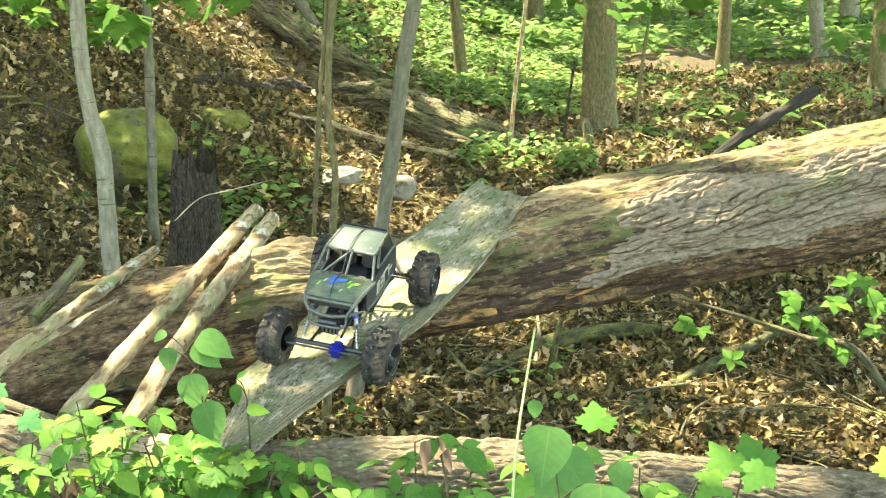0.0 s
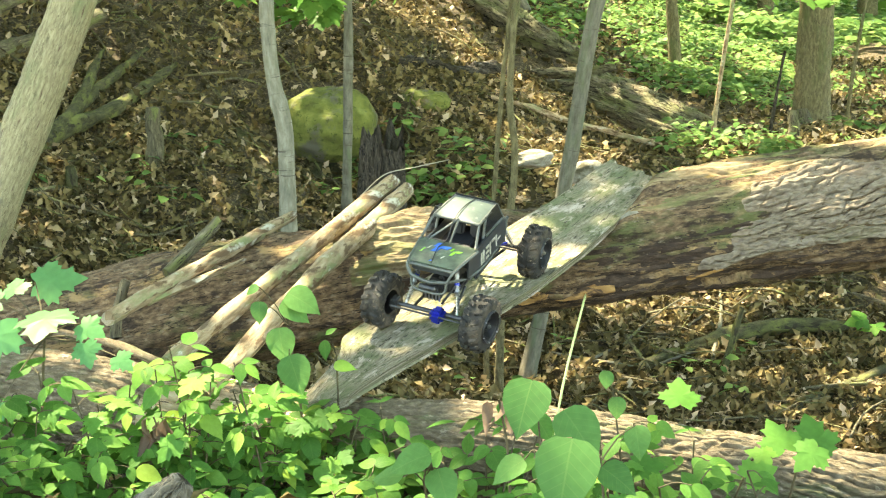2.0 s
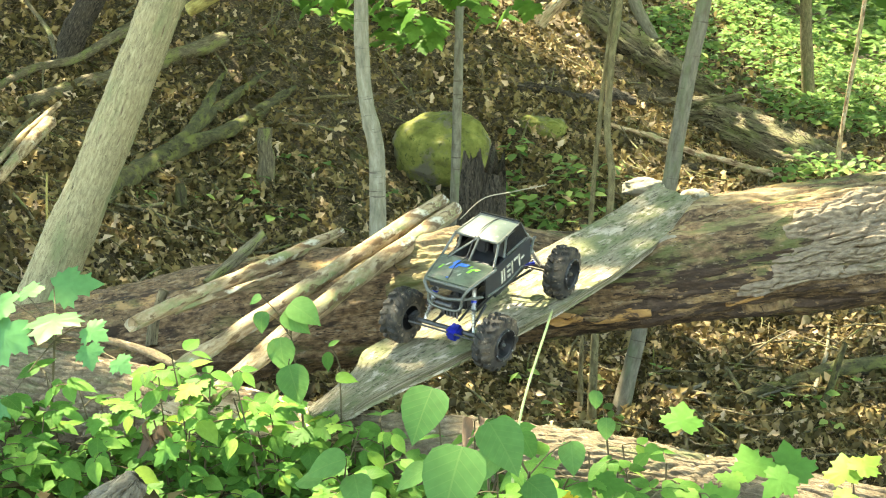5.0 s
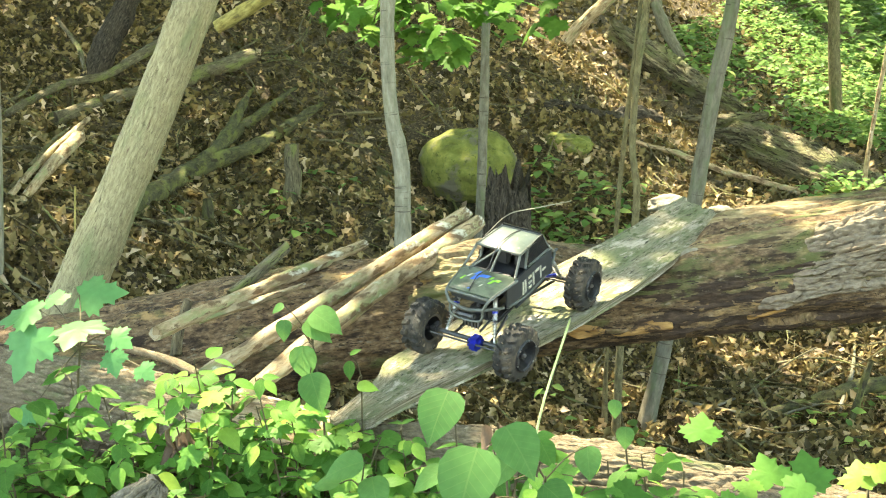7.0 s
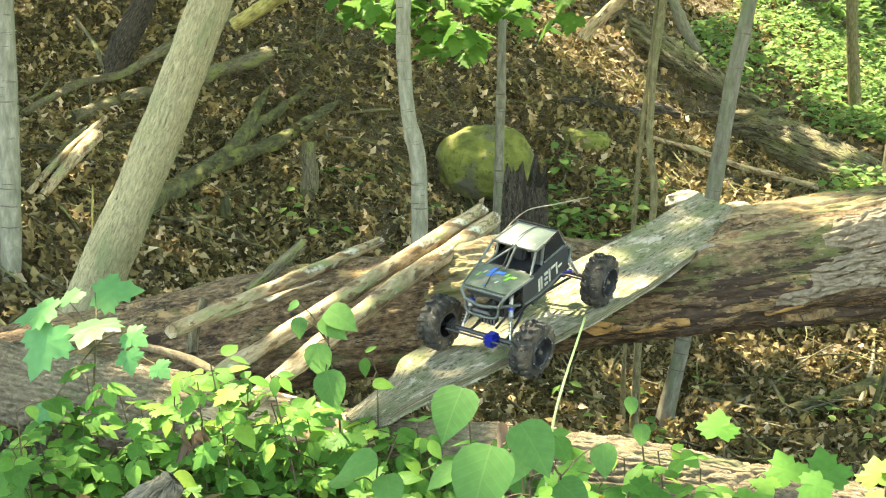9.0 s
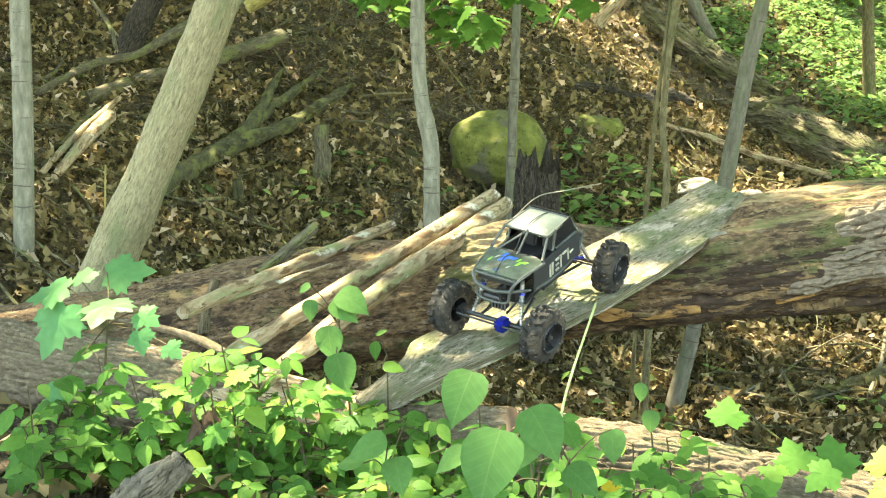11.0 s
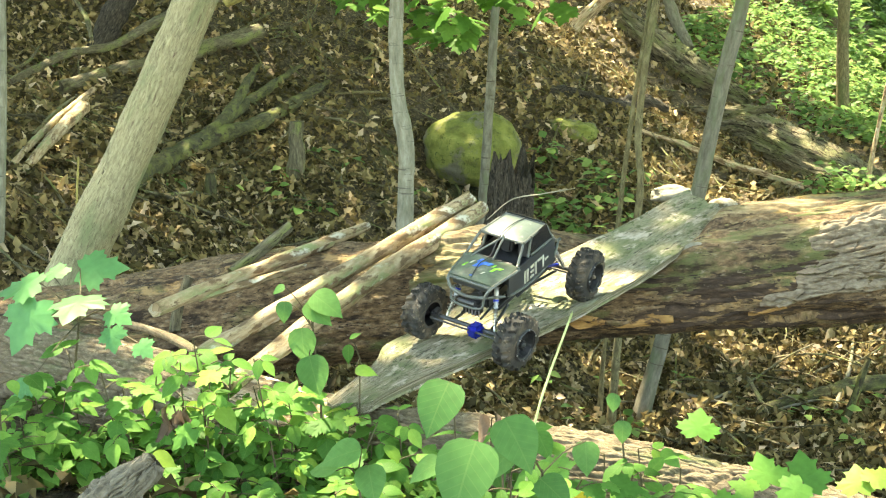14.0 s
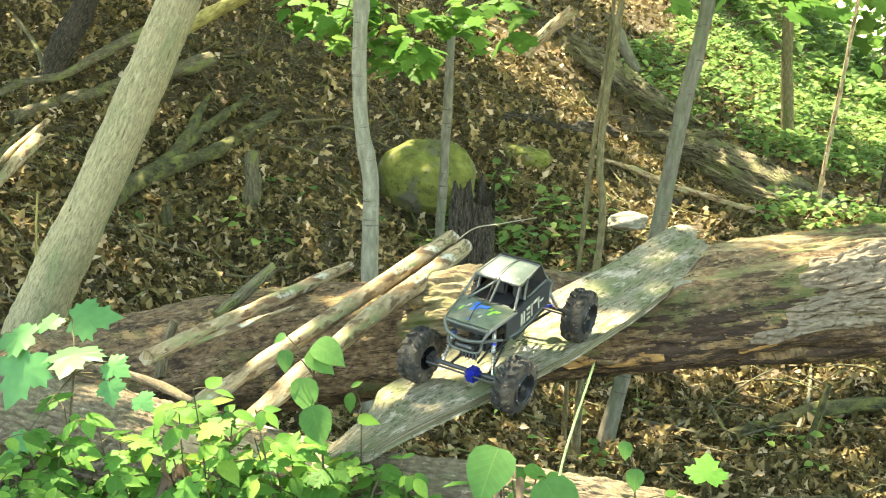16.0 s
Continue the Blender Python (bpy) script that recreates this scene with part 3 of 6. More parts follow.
def furrowed(s, v, long, wide, height, seed):
    """Bark in long wavy ridges that join and split, with deep furrows between: s along the log, v round it, both in metres."""
    z = 0 * s
    w = 1.0 * vnoise(np.stack([s / long * 0.4, v / wide * 0.12, z], 1), seed) + 0.38 * vnoise(np.stack([s / long * 1.3, v / wide * 0.4, z + 3], 1), seed + 1)
    phase = v / wide + w + 0.13 * vnoise(np.stack([s / long * 6, v / wide * 1.3, z + 5], 1), seed + 2)
    line, ridge = np.round(phase), np.floor(phase)
    away = 2 * np.abs(phase - line)
    gape = step(-0.45, 0.0, vnoise(np.stack([s / long * 1.9, line * 3.7, z], 1), seed + 3))
    split = np.abs(vnoise(np.stack([s / long * 1.5 + 0.3 * phase, ridge * 5.3, z + 8], 1), seed + 4))
    h = 1 - gape * (1 - step(0.06, 0.30, away)) - 0.6 * (1 - step(0.01, 0.07, split))
    h += 0.20 * fbm(np.stack([s * 90, v * 170, z], 1), 2, seed + 5) + 0.35 * vnoise(np.stack([s / long * 1.3, ridge * 2.9, z + 4], 1), seed + 6)
    return height * (h - 0.75)


def bark_ridges(s, a, fs=7.0, fa=15.0, height=0.011, seed=21):
    """Long wavy ridges that split and join, with dark furrows between."""
    w = fbm(np.stack([s * fs * 0.5, a * 2.2, 0 * a], 1), 3, seed) * 1.6
    r1 = np.abs(np.sin(a * fa * 0.5 + w * 2.0 + np.sin(s * fs * 2 + w * 3) * 0.9))
    c = np.abs(vnoise(np.stack([s * fs * 2.6, a * fa * 0.45, 0 * a + 9], 1), seed + 3))
    return height * (np.minimum(r1 * 1.6, 1) - 0.75) - height * 0.7 * (c < 0.07)


def flakes(s, a, height, seed):
    return height * fbm(np.stack([s * 16, a * 14, 0 * a], 1), 3, seed)


# sheets along the log: lengths counted from its low end
log_patch("bark_sheet", 2.93, 5.5, 0.58, 2.06, 0.014, 0.38, lambda s, a: furrowed(s, a * 0.18 + 0.10 * s, 0.10, 0.020, 0.017, 21), M_BARK, main_log, 31, 720, 200, shear=0.07, trim=0.4)
log_patch("bare_tan_wood", 2.72, 5.5, -0.7, 1.0, 0.006, 0.5, lambda s, a: 0.004 * fbm(np.stack([s * 6, a * 9, 0 * a], 1), 4, 9) - 0.005 * step(0.1, 0.35, fbm(np.stack([s * 5, a * 6, 0 * a + 3], 1), 3, 41)), M_TAN, main_log, 39, 420, 110)
log_patch("loose_wood_plate", 2.00, 2.34, -0.1, 1.45, 0.014, 0.16, lambda s, a: bark_plates(s, a, 0.08, 0.03, 0.0025, 23), M_TAN, main_log, 33, 120, 110)
# decay low on the log, with the underside's shade painted into its colour
log_patch("shaded_rot_strip", 2.05, 5.4, 2.02, 2.75, 0.003, 0.35, lambda s, a: flakes(s, a, 0.005, 5), M_SHADED_ROT, main_log, 34, 420, 60)
log_patch("shaded_rot_patch", 2.02, 3.12, 1.30, 2.12, 0.003, 0.4, lambda s, a: flakes(s, a, 0.006, 15), M_SHADED_ROT, main_log, 44, 200, 70)
log_patch("torn_orange_wood", 2.18, 2.70, 1.97, 2.21, 0.016, 0.5, lambda s, a: flakes(s, a, 0.007, 6), M_ORANGE, main_log, 35, 200, 60)
log_patch("torn_wood", 2.90, 3.25, 2.13, 2.25, 0.014, 0.45, lambda s, a: flakes(s, a, 0.003, 7), M_ORANGE, main_log, 36, 80, 24)
log_patch("lichen_ledge", 2.60, 2.90, 0.84, 0.98, 0.005, 0.35, lambda s, a: flakes(s, a, 0.005, 8), M_ROCK, main_log, 37, 70, 30)

# ---- near log ----
NEAR = [(-2.4, 2.98, 0.55, 0.13), (-1.66, 2.76, 0.58, 0.125), (-1.04, 2.6, 0.6, 0.115), (-0.44, 2.45, 0.60, 0.105), (0.04, 2.42, 0.617, 0.10), (0.52, 2.39, 0.605, 0.097), (0.93, 2.36, 0.57, 0.095), (1.6, 2.3, 0.53, 0.09)]


def near_bump(s, a, p):
    return furrowed(s, a * 0.1, 0.085, 0.0165, 0.014, 51) + 0.008 * fbm(np.stack([s * 2, np.cos(a), np.sin(a)], 1), 2, 52)


near_log = tube("near_log", NEAR, M_NEARBARK, n=720, seg=220, bump=near_bump, rough_end=0.02, dense=0.62)
tagged(near_log, "fallen log with deeply furrowed tan bark along the gully's edge", "log")
log_patch("bare_wood", 1.62, 2.14, -0.5, 1.7, 0.009, 0.5, lambda s, a: 0.004 * fbm(np.stack([s * 5, a * 7, 0 * a], 1), 3, 55) - 0.006 * (np.abs(vnoise(np.stack([s * 2.5, a * 9, 0 * a], 1), 56)) < 0.06), M_STICK, near_log, 57, 220, 90, line=NEAR, under=lambda s, a, p: 0.008 * fbm(np.stack([s * 2, np.cos(a), np.sin(a)], 1), 2, 52))


# ---- board ----
def make_board():
    """A rough slab: two edges from its low end to its high end, with thickness, warp and a broken low end."""
    left = [(-0.46, 2.36, 0.722, 0), (-0.43, 2.55, 0.768, 0), (-0.443, 2.655, 0.788, 0), (-0.43, 2.735, 0.806, 0), (-0.33, 2.94, 0.872, 0), (-0.20, 3.19, 0.945, 0), (0.08, 3.70, 1.11, 0)]
    right = [(-0.345, 2.355, 0.738, 0), (-0.308, 2.45, 0.760, 0), (-0.165, 2.7, 0.822, 0), (-0.02, 2.935, 0.893, 0), (0.09, 3.2, 0.963, 0), (0.165, 3.42, 1.02, 0), (0.243, 3.62, 1.075, 0)]
    n, k, thick = 150, 40, 0.024
    L, _ = curve(left, n)
    R, s = curve(right, n)
    w = np.linspace(0, 1, k)
    P = L[:, None, :3] * (1 - w)[None, :, None] + R[:, None, :3] * w[None, :, None]
    S, W = np.meshgrid(s, w, indexing="ij")
    q = np.stack([S.ravel() * 3, W.ravel() * 1.2, 0 * S.ravel()], 1)
    P[..., 2] += (0.006 * fbm(q, 3, 61) + 0.002 * fbm(q * (3, 14, 1), 2, 62)).reshape(S.shape) - 0.010 * (1 - (2 * W - 1) ** 2) * 0.5
    P[:, 0] += (0.006 * fbm(np.stack([s * 9, 0 * s, 0 * s], 1), 3, 63))[:, None] * (1, -0.4, 0)
    P[:, -1] += (0.005 * fbm(np.stack([s * 9, 0 * s, 0 * s + 5], 1), 3, 64))[:, None] * (1, -0.4, 0)
    ends = 0.012 * fbm(np.stack([w * 7, 0 * w, 0 * w], 1), 3, 65)
    P[0] += ends[:, None] * (0.4, 0.9, 0.25)
    P[-1] += ends[::-1, None] * (0.4, 0.9, 0.25)
    low = P - np.array((0.0, 0.006, 1.0)) * thick
    low[:, 0] += (0.006, -0.003, 0.004)
    low[:, -1] += (-0.006, 0.003, 0.004)
    v = np.concatenate([P.reshape(-1, 3), low.reshape(-1, 3)])
    g = np.arange(n * k).reshape(n, k)
    b = g + n * k
    quad = lambda a, c: np.stack([a[:-1, :-1], a[:-1, 1:], a[1:, 1:], a[1:, :-1]], -1).reshape(-1, 4)[:, :: c]  # noqa: E731
    f = [quad(g, 1), quad(b, -1)]
    for line, other in ((g[:, 0], b[:, 0]), (b[:, -1], g[:, -1]), (b[0], g[0]), (g[-1], b[-1])):
        f.append(np.stack([line[:-1], line[1:], other[1:], other[:-1]], -1))
    uv = np.stack([S, W * 0.2], -1).reshape(-1, 2)
    ob = build("wooden_board", v, np.concatenate(f), M_BOARD, uv=np.concatenate([uv, uv + (0.37, 0.02)]), smooth=False)
    tagged(ob, "weathered greenish wooden board laid as a ramp across the log", "board")


make_board()


# ---- poles leaning on the log ----
def knobby(seed, amount=0.004, freq=9.0):
    return lambda s, a, p: amount * fbm(np.stack([s * freq, np.cos(a) * 1.2, np.sin(a) * 1.2 + seed], 1), 3, seed)


def pole(name, pts, mat, label, seed, cat="branch", n=70, seg=18, amount=0.004):
    ob = tube(name, pts, mat, n=n, seg=seg, bump=knobby(seed, amount), rough_end=0.006)
    return tagged(ob, label, cat)


pole("fallen_pole", [(-0.565, 3.63, 1.04, 0.022), (-0.60, 3.3, 0.988, 0.0235), (-0.64, 2.95, 0.930, 0.022), (-0.695, 2.42, 0.845, 0.019), (-0.715, 2.25, 0.818, 0.017)], M_STICK, "long pale barkless pole with green moss leaning on the log", 71)
pole("fallen_pole", [(-0.515, 3.60, 1.018, 0.0235), (-0.535, 3.25, 0.970, 0.0255), (-0.56, 2.85, 0.91, 0.0245), (-0.587, 2.35, 0.82, 0.021), (-0.597, 2.15, 0.785, 0.018)], M_STICK, "thick barkless tan pole leaning on the log beside another", 72)
pole("fallen_pole", [(-0.82, 3.45, 0.955, 0.016), (-0.86, 3.15, 0.928, 0.018), (-0.895, 2.8, 0.898, 0.017), (-0.925, 2.42, 0.868, 0.017)], M_STICK, "short pale weathered pole lying across the log", 73)
pole("split_stick", [(-0.81, 3.0, 0.905, 0.005), (-0.88, 2.75, 0.878, 0.008), (-0.905, 2.6, 0.868, 0.006)], M_STICK, "thin pale splinter lying beside a weathered pole", 76, n=40)
pole("broken_stick", [(-0.955, 3.2, 0.975, 0.014), (-0.985, 3.08, 0.915, 0.016), (-1.02, 2.98, 0.86, 0.017)], M_DEAD, "short mossy broken stick standing out of the log", 74, n=30)
pole("broken_stick", [(-1.07, 2.83, 0.87, 0.012), (-1.08, 2.80, 0.80, 0.014), (-1.08, 2.78, 0.73, 0.015)], M_DEAD, "stubby broken branch end between the two logs", 75, n=20)

# ---- standing trees ----


def tree(name, pts, mat, label, seed, n=110, seg=20, amount=0.004, nodes=0.0, root=True, plates=None, scars=()):
    """A trunk from the ground up: the last point is carried on to the crown above the view."""
    p = [list(q) for q in pts]
    a, b = np.array(p[-2][:3]), np.array(p[-1][:3])
    way = (b - a) / np.linalg.norm(b - a)
    for d in (1.5, 4.0, 6.5):
        q = b + way * d + np.array([0.05, 0.03, 0]) * math.sin(seed + d)
        p.append([*q, pts[-1][3] * (1 - 0.09 * d)])
    if root:
        x, y, z, r = p[0]
        p.insert(0, [x, y, gz(x, y) - 0.12, r * 1.25])

    def bump(s, a, q):
        out = amount * fbm(np.stack([s * 5, np.cos(a), np.sin(a) + seed], 1), 3, seed)
        if nodes:
            out += nodes * np.maximum(0, np.cos(s * 9 + seed)) ** 30
        if plates:
            out += bark_plates(s, a, plates[0], plates[1], plates[2], seed, pts[1][3])
        flare = 0.5 * pts[0][3] * np.exp(-s * 6) * (1 + 0.5 * np.cos(a * 3 + seed))
        return out + flare

    ob = tube(name, p, mat, n=n, seg=seg, bump=bump)
    for k, (s0, s1, a0, a1) in enumerate(scars):
        log_patch("bark_scar", s0, s1, a0, a1, 0.004, 0.12, lambda s, a: flakes(s, a, 0.003, 3), M_DEAD, ob, seed + k, 60, 24, line=p, under=bump)
    return tagged(ob, label, "tree")


tree("sapling_tree", [(-1.71, 6.15, 0.2, 0.042), (-1.73, 6.15, 0.55, 0.041), (-1.738, 6.15, 0.93, 0.04), (-1.79, 6.15, 1.16, 0.037), (-1.815, 6.15, 1.4, 0.036), (-1.82, 6.15, 1.74, 0.035)], M_TRUNK, "slender grey sapling with a kinked pale trunk", 81, n=260, seg=32, nodes=0.005)
tree("sapling_tree", [(-2.215, 8.9, 0.3, 0.032), (-2.2, 8.9, 1.05, 0.031), (-2.19, 8.9, 1.81, 0.029)], M_TRUNK3, "thin straight grey-green sapling in front of the boulder", 82, nodes=0.002)
tree("sapling_tree", [(-0.87, 7.3, -0.7, 0.022), (-0.86, 7.28, -0.1, 0.021), (-0.79, 7.25, 0.65, 0.02), (-0.81, 7.2, 1.01, 0.019), (-0.80, 7.2, 1.32, 0.019), (-0.76, 7.2, 1.76, 0.018)], M_TRUNK2, "thin dark sapling rising from the gully floor", 83)
tree("sapling_tree", [(-0.96, 7.4, -0.2, 0.014), (-0.905, 7.3, 0.6, 0.013), (-0.86, 7.25, 1.1, 0.012), (-0.80, 7.22, 1.74, 0.011)], M_TRUNK2, "very thin dark stem close beside a sapling", 84, seg=10)
tree("sapling_tree", [(-0.78, 7.5, -0.75, 0.05), (-0.66, 7.55, -0.14, 0.042), (-0.51, 7.5, 0.74, 0.044), (-0.40, 7.42, 1.41, 0.042), (-0.335, 7.4, 1.77, 0.04)], M_TRUNK3, "slanting grey sapling rising from the gully floor", 85, nodes=0.002)
tree("leaning_tree", [(-2.46, 4.3, 0.3, 0.125), (-2.375, 4.3, 0.58, 0.1), (-2.19, 4.3, 0.95, 0.087), (-2.03, 4.3, 1.29, 0.083), (-1.85, 4.3, 1.69, 0.08)], M_LEAN, "leaning tree with pale grey-brown furrowed bark", 86, n=420, seg=90, amount=0.006, plates=(0.06, 0.010, 0.0035), scars=((0.62, 0.80, 3.3, 3.75), (1.30, 1.44, 2.6, 2.95), (1.02, 1.10, 2.35, 2.6)))
tree("forest_tree", [(-3.38, 5.1, 0.26, 0.05), (-3.36, 5.1, 0.93, 0.047), (-3.36, 5.1, 1.71, 0.045)], M_TRUNK, "upright grey young tree beside the fallen sticks", 87)
tree("forest_tree", [(-0.41, 16.4, 0.43, 0.075), (-0.45, 16.4, 0.96, 0.07), (-0.515, 16.4, 1.8, 0.066)], M_TRUNK2, "slim greenish-brown tree on the slope", 88)
tree("forest_tree", [(1.02, 14.0, 0.33, 0.19), (1.02, 14.0, 0.8, 0.17), (1.02, 14.0, 1.68, 0.165)], M_TRUNK2, "stout brown forest tree with furrowed bark", 89, n=260, seg=70, amount=0.012, plates=(0.09, 0.03, 0.012))
tree("sapling_tree", [(0.15, 12.0, 0.5, 0.022), (0.2, 12.0, 1.0, 0.02), (0.28, 12.0, 1.65, 0.018)], M_STICK, "very thin tan sapling leaning slightly", 90, seg=10)
tree("sapling_tree", [(1.27, 12.6, 0.4, 0.016), (1.31, 12.6, 1.0, 0.015), (1.4, 12.6, 1.68, 0.014)], M_TRUNK2, "thin brown sapling beside a stout tree", 91, seg=10)

# ---- boulder, stump and old logs on the slope ----


def stone(name, centre, size, mat, label, seed, lumps=0.16, n=40):
    a, b = np.meshgrid(np.linspace(0, 2 * math.pi, 2 * n), np.linspace(0, math.pi, n), indexing="ij")
    d = np.stack([np.cos(a) * np.sin(b), np.sin(a) * np.sin(b), np.cos(b)], -1).reshape(-1, 3)
    d = np.sign(d) * np.abs(d) ** 0.8
    v = d * (1 + lumps * fbm(d * 1.4 + seed, 3, seed) + 0.02 * fbm(d * 9, 2, seed))[:, None] * size + centre
    g = np.arange(2 * n * n).reshape(2 * n, n)
    f = np.stack([g[:-1, :-1], g[:-1, 1:], g[1:, 1:], g[1:, :-1]], -1).reshape(-1, 4)
    return tagged(build(name, v, f, mat), label, "rock")


stone("boulder", (-2.66, 10.0, 0.60), (0.345, 0.32, 0.275), M_MOSSROCK, "rounded boulder covered with yellow-green moss", 101, 0.13, 60)
stone("stone", (-1.0, 9.3, 0.47), (0.13, 0.10, 0.055), M_ROCK, "pale sunlit stone among dead leaves", 102, 0.22)
stone("stone", (-0.55, 8.6, 0.47), (0.10, 0.1, 0.08), M_ROCK, "small pale stone beside a sapling", 103)


def make_stump():
    def bump(s, a, p):
        return bark_ridges(s, a, 6.0, 16.0, 0.02, 111) + 0.02 * np.cos(a * 3)

    v, f, uv, (c, t, side, up, s, g) = rings([(-1.68, 7.8, -0.35, 0.2), (-1.68, 7.8, 0.1, 0.16), (-1.675, 7.8, 0.45, 0.135), (-1.67, 7.8, 0.74, 0.125)], 60, 60, bump)
    top = g[-14:]
    a = np.linspace(0, 2 * math.pi, top.shape[1])
    jag = 0.10 * fbm(np.stack([np.cos(a) * 3, np.sin(a) * 3, 0 * a], 1), 3, 112)
    for k, row in enumerate(top):
        v[row, 2] += jag * (k / 13)
    hollow = np.array([[-1.67, 7.8, 0.5]])
    ring = g[-1].tolist()
    faces = f.tolist() + [[ring[i], ring[i + 1], len(v)] for i in range(len(ring) - 1)]
    ob = build("tree_stump", np.vstack([v, hollow]), faces, M_STUMP, uv=np.vstack([uv, [[0, 0]]]))
    tagged(ob, "dark rotten tree stump with a jagged broken top", "stump")


make_stump()


def old_log(name, pts, mat, label, seed, n=200, seg=64, amount=0.045, end=0.06):
    ob = tube(name, pts, mat, n=n, seg=seg, bump=lambda s, a, p: amount * fbm(np.stack([s * 1.6, a * 2.4, 0 * a + seed], 1), 4, seed) + amount * 0.5 * fbm(np.stack([s * 5, a * 12, 0 * a], 1), 3, seed + 1) + bark_plates(s, a, 0.3, 0.05, amount * 0.5, seed, 0.2), rough_end=end)
    return tagged(ob, label, "log")


old_log("weathered_log", [(-1.53, 14.00, 0.70, 0.14), (-1.15, 13.80, 0.63, 0.21), (-0.66, 13.50, 0.47, 0.235), (-0.13, 13.20, 0.31, 0.22), (0.46, 12.80, 0.15, 0.16)], M_GREYLOG, "thick grey weathered log lying on the slope", 121, n=320, seg=90, amount=0.03)
old_log("broken_log", [(-2.54, 14.30, 1.69, 0.10), (-2.19, 14.20, 1.47, 0.12), (-1.72, 14.10, 1.18, 0.11), (-1.17, 13.90, 0.93, 0.05)], M_GREYLOG, "split brown log slab lying down the slope", 122, amount=0.035)
splinters = pole("splintered_wood", [(-1.78, 13.80, 0.77, 0.03), (-1.47, 13.75, 0.81, 0.05), (-1.14, 13.70, 0.85, 0.045), (-0.85, 13.60, 0.89, 0.02)], M_GREYLOG, "layered splinters at the weathered log's broken end", 134, amount=0.02, n=70, seg=24)
for k, (dx, dz, long, r) in enumerate([(0.05, -0.055, 0.8, 0.03), (-0.1, 0.05, 0.6, 0.026), (0.15, -0.11, 0.55, 0.028), (-0.12, -0.09, 0.5, 0.022), (0.1, 0.045, 0.35, 0.02)]):
    tube("splinter", [(-1.74 + dx, 13.62, 0.78 + dz, r * 0.6), (-1.74 + dx + long * 0.5, 13.6, 0.79 + dz, r), (-1.74 + dx + long, 13.5, 0.76 + dz, r * 0.3)], M_GREYLOG, splinters, n=40, seg=14, bump=knobby(150 + k, 0.012, 14.0), rough_end=0.02)
pole("dead_branch", [(-2.18, 14.60, 1.97, 0.06), (-2.00, 14.50, 1.62, 0.06), (-1.84, 14.40, 1.40, 0.045)], M_TRUNK3, "mossy limb standing behind the split slab", 135, amount=0.012)
pole("dead_branch", [(-2.57, 12.5, 1.55, 0.06), (-2.45, 12.5, 1.70, 0.055), (-2.15, 12.5, 1.97, 0.05)], M_STICK, "pale broken limb lying up the slope", 136, amount=0.01)
pole("dead_branch", [(-2.75, 11.3, 1.06, 0.02), (-2.5, 11.5, 1.02, 0.034), (-2.3, 11.8, 1.0, 0.03), (-2.05, 12.0, 0.92, 0.045), (-1.85, 12.4, 0.93, 0.05), (-1.65, 12.45, 0.88, 0.02)], M_STUMP, "dark rotten root lying on the bank", 137, n=130, seg=24, amount=0.03)
pole("broken_stump", [(0.90, 13.2, 0.20, 0.10), (0.92, 13.2, 0.40, 0.085), (0.91, 13.2, 0.55, 0.05)], M_GREYLOG, "short broken grey stump before the stout tree", 146, cat="stump", n=40, seg=20, amount=0.03)
pole("yellow_stem", [(-3.19, 5.5, 0.45, 0.006), (-3.19, 5.5, 0.67, 0.006), (-3.184, 5.5, 0.83, 0.005)], M_LICHEN, "thin yellow upright dead stem", 140, cat="stem", n=16, seg=8, amount=0.001)
pole("rotten_stub", [(-5.35, 8.9, 1.1, 0.1), (-5.2, 9.0, 1.5, 0.09), (-4.95, 9.1, 2.0, 0.085)], M_STUMP, "dark rotten trunk standing on the slope", 141, cat="stump", n=40, amount=0.02)
pole("dead_branch", [(-5.3, 8.5, 1.67, 0.014), (-5.0, 8.3, 1.48, 0.016), (-4.75, 8.0, 1.33, 0.013)], M_DEAD, "bent thin dead branch on the slope", 142, n=24, amount=0.003)
pole("root_strip", [(-1.42, 2.72, 0.765, 0.007), (-1.07, 2.66, 0.757, 0.010), (-0.8, 2.55, 0.715, 0.009)], M_NEARBARK, "pale splintered strip of wood along the near log", 144, n=40, seg=10, amount=0.004)
pole("dead_branch", [(-1.72, 11.65, 0.72, 0.018), (-1.35, 11.75, 0.62, 0.024), (-1.07, 11.7, 0.53, 0.026), (-0.6, 11.5, 0.44, 0.022), (-0.15, 11.2, 0.37, 0.016)], M_STICK, "pale dead branch lying below the weathered log", 123, n=90, amount=0.012)
stone("moss_hummock", (-2.15, 11.0, 0.72), (0.2, 0.14, 0.09), M_MOSSROCK, "low mossy hummock on the bank", 104, 0.25)
forked = pole("dead_branch", [(-3.66, 6.7, 0.50, 0.073), (-3.71, 6.9, 0.56, 0.071), (-3.87, 7.6, 0.63, 0.066), (-3.95, 8.2, 0.70, 0.061), (-3.86, 8.85, 0.80, 0.052), (-3.85, 9.4, 0.93, 0.041), (-3.85, 9.9, 1.05, 0.020)], M_MOSSY, "mossy forked dead branch lying on the slope", 124, n=120, seg=24, amount=0.012)
tube("limb", [(-3.93, 8.0, 0.68, 0.051), (-4.01, 8.5, 0.80, 0.049), (-4.11, 8.9, 0.92, 0.041), (-4.24, 9.3, 1.04, 0.034), (-4.35, 9.7, 1.16, 0.017)], M_MOSSY, forked, n=60, seg=18, bump=knobby(125, 0.009), rough_end=0.01)
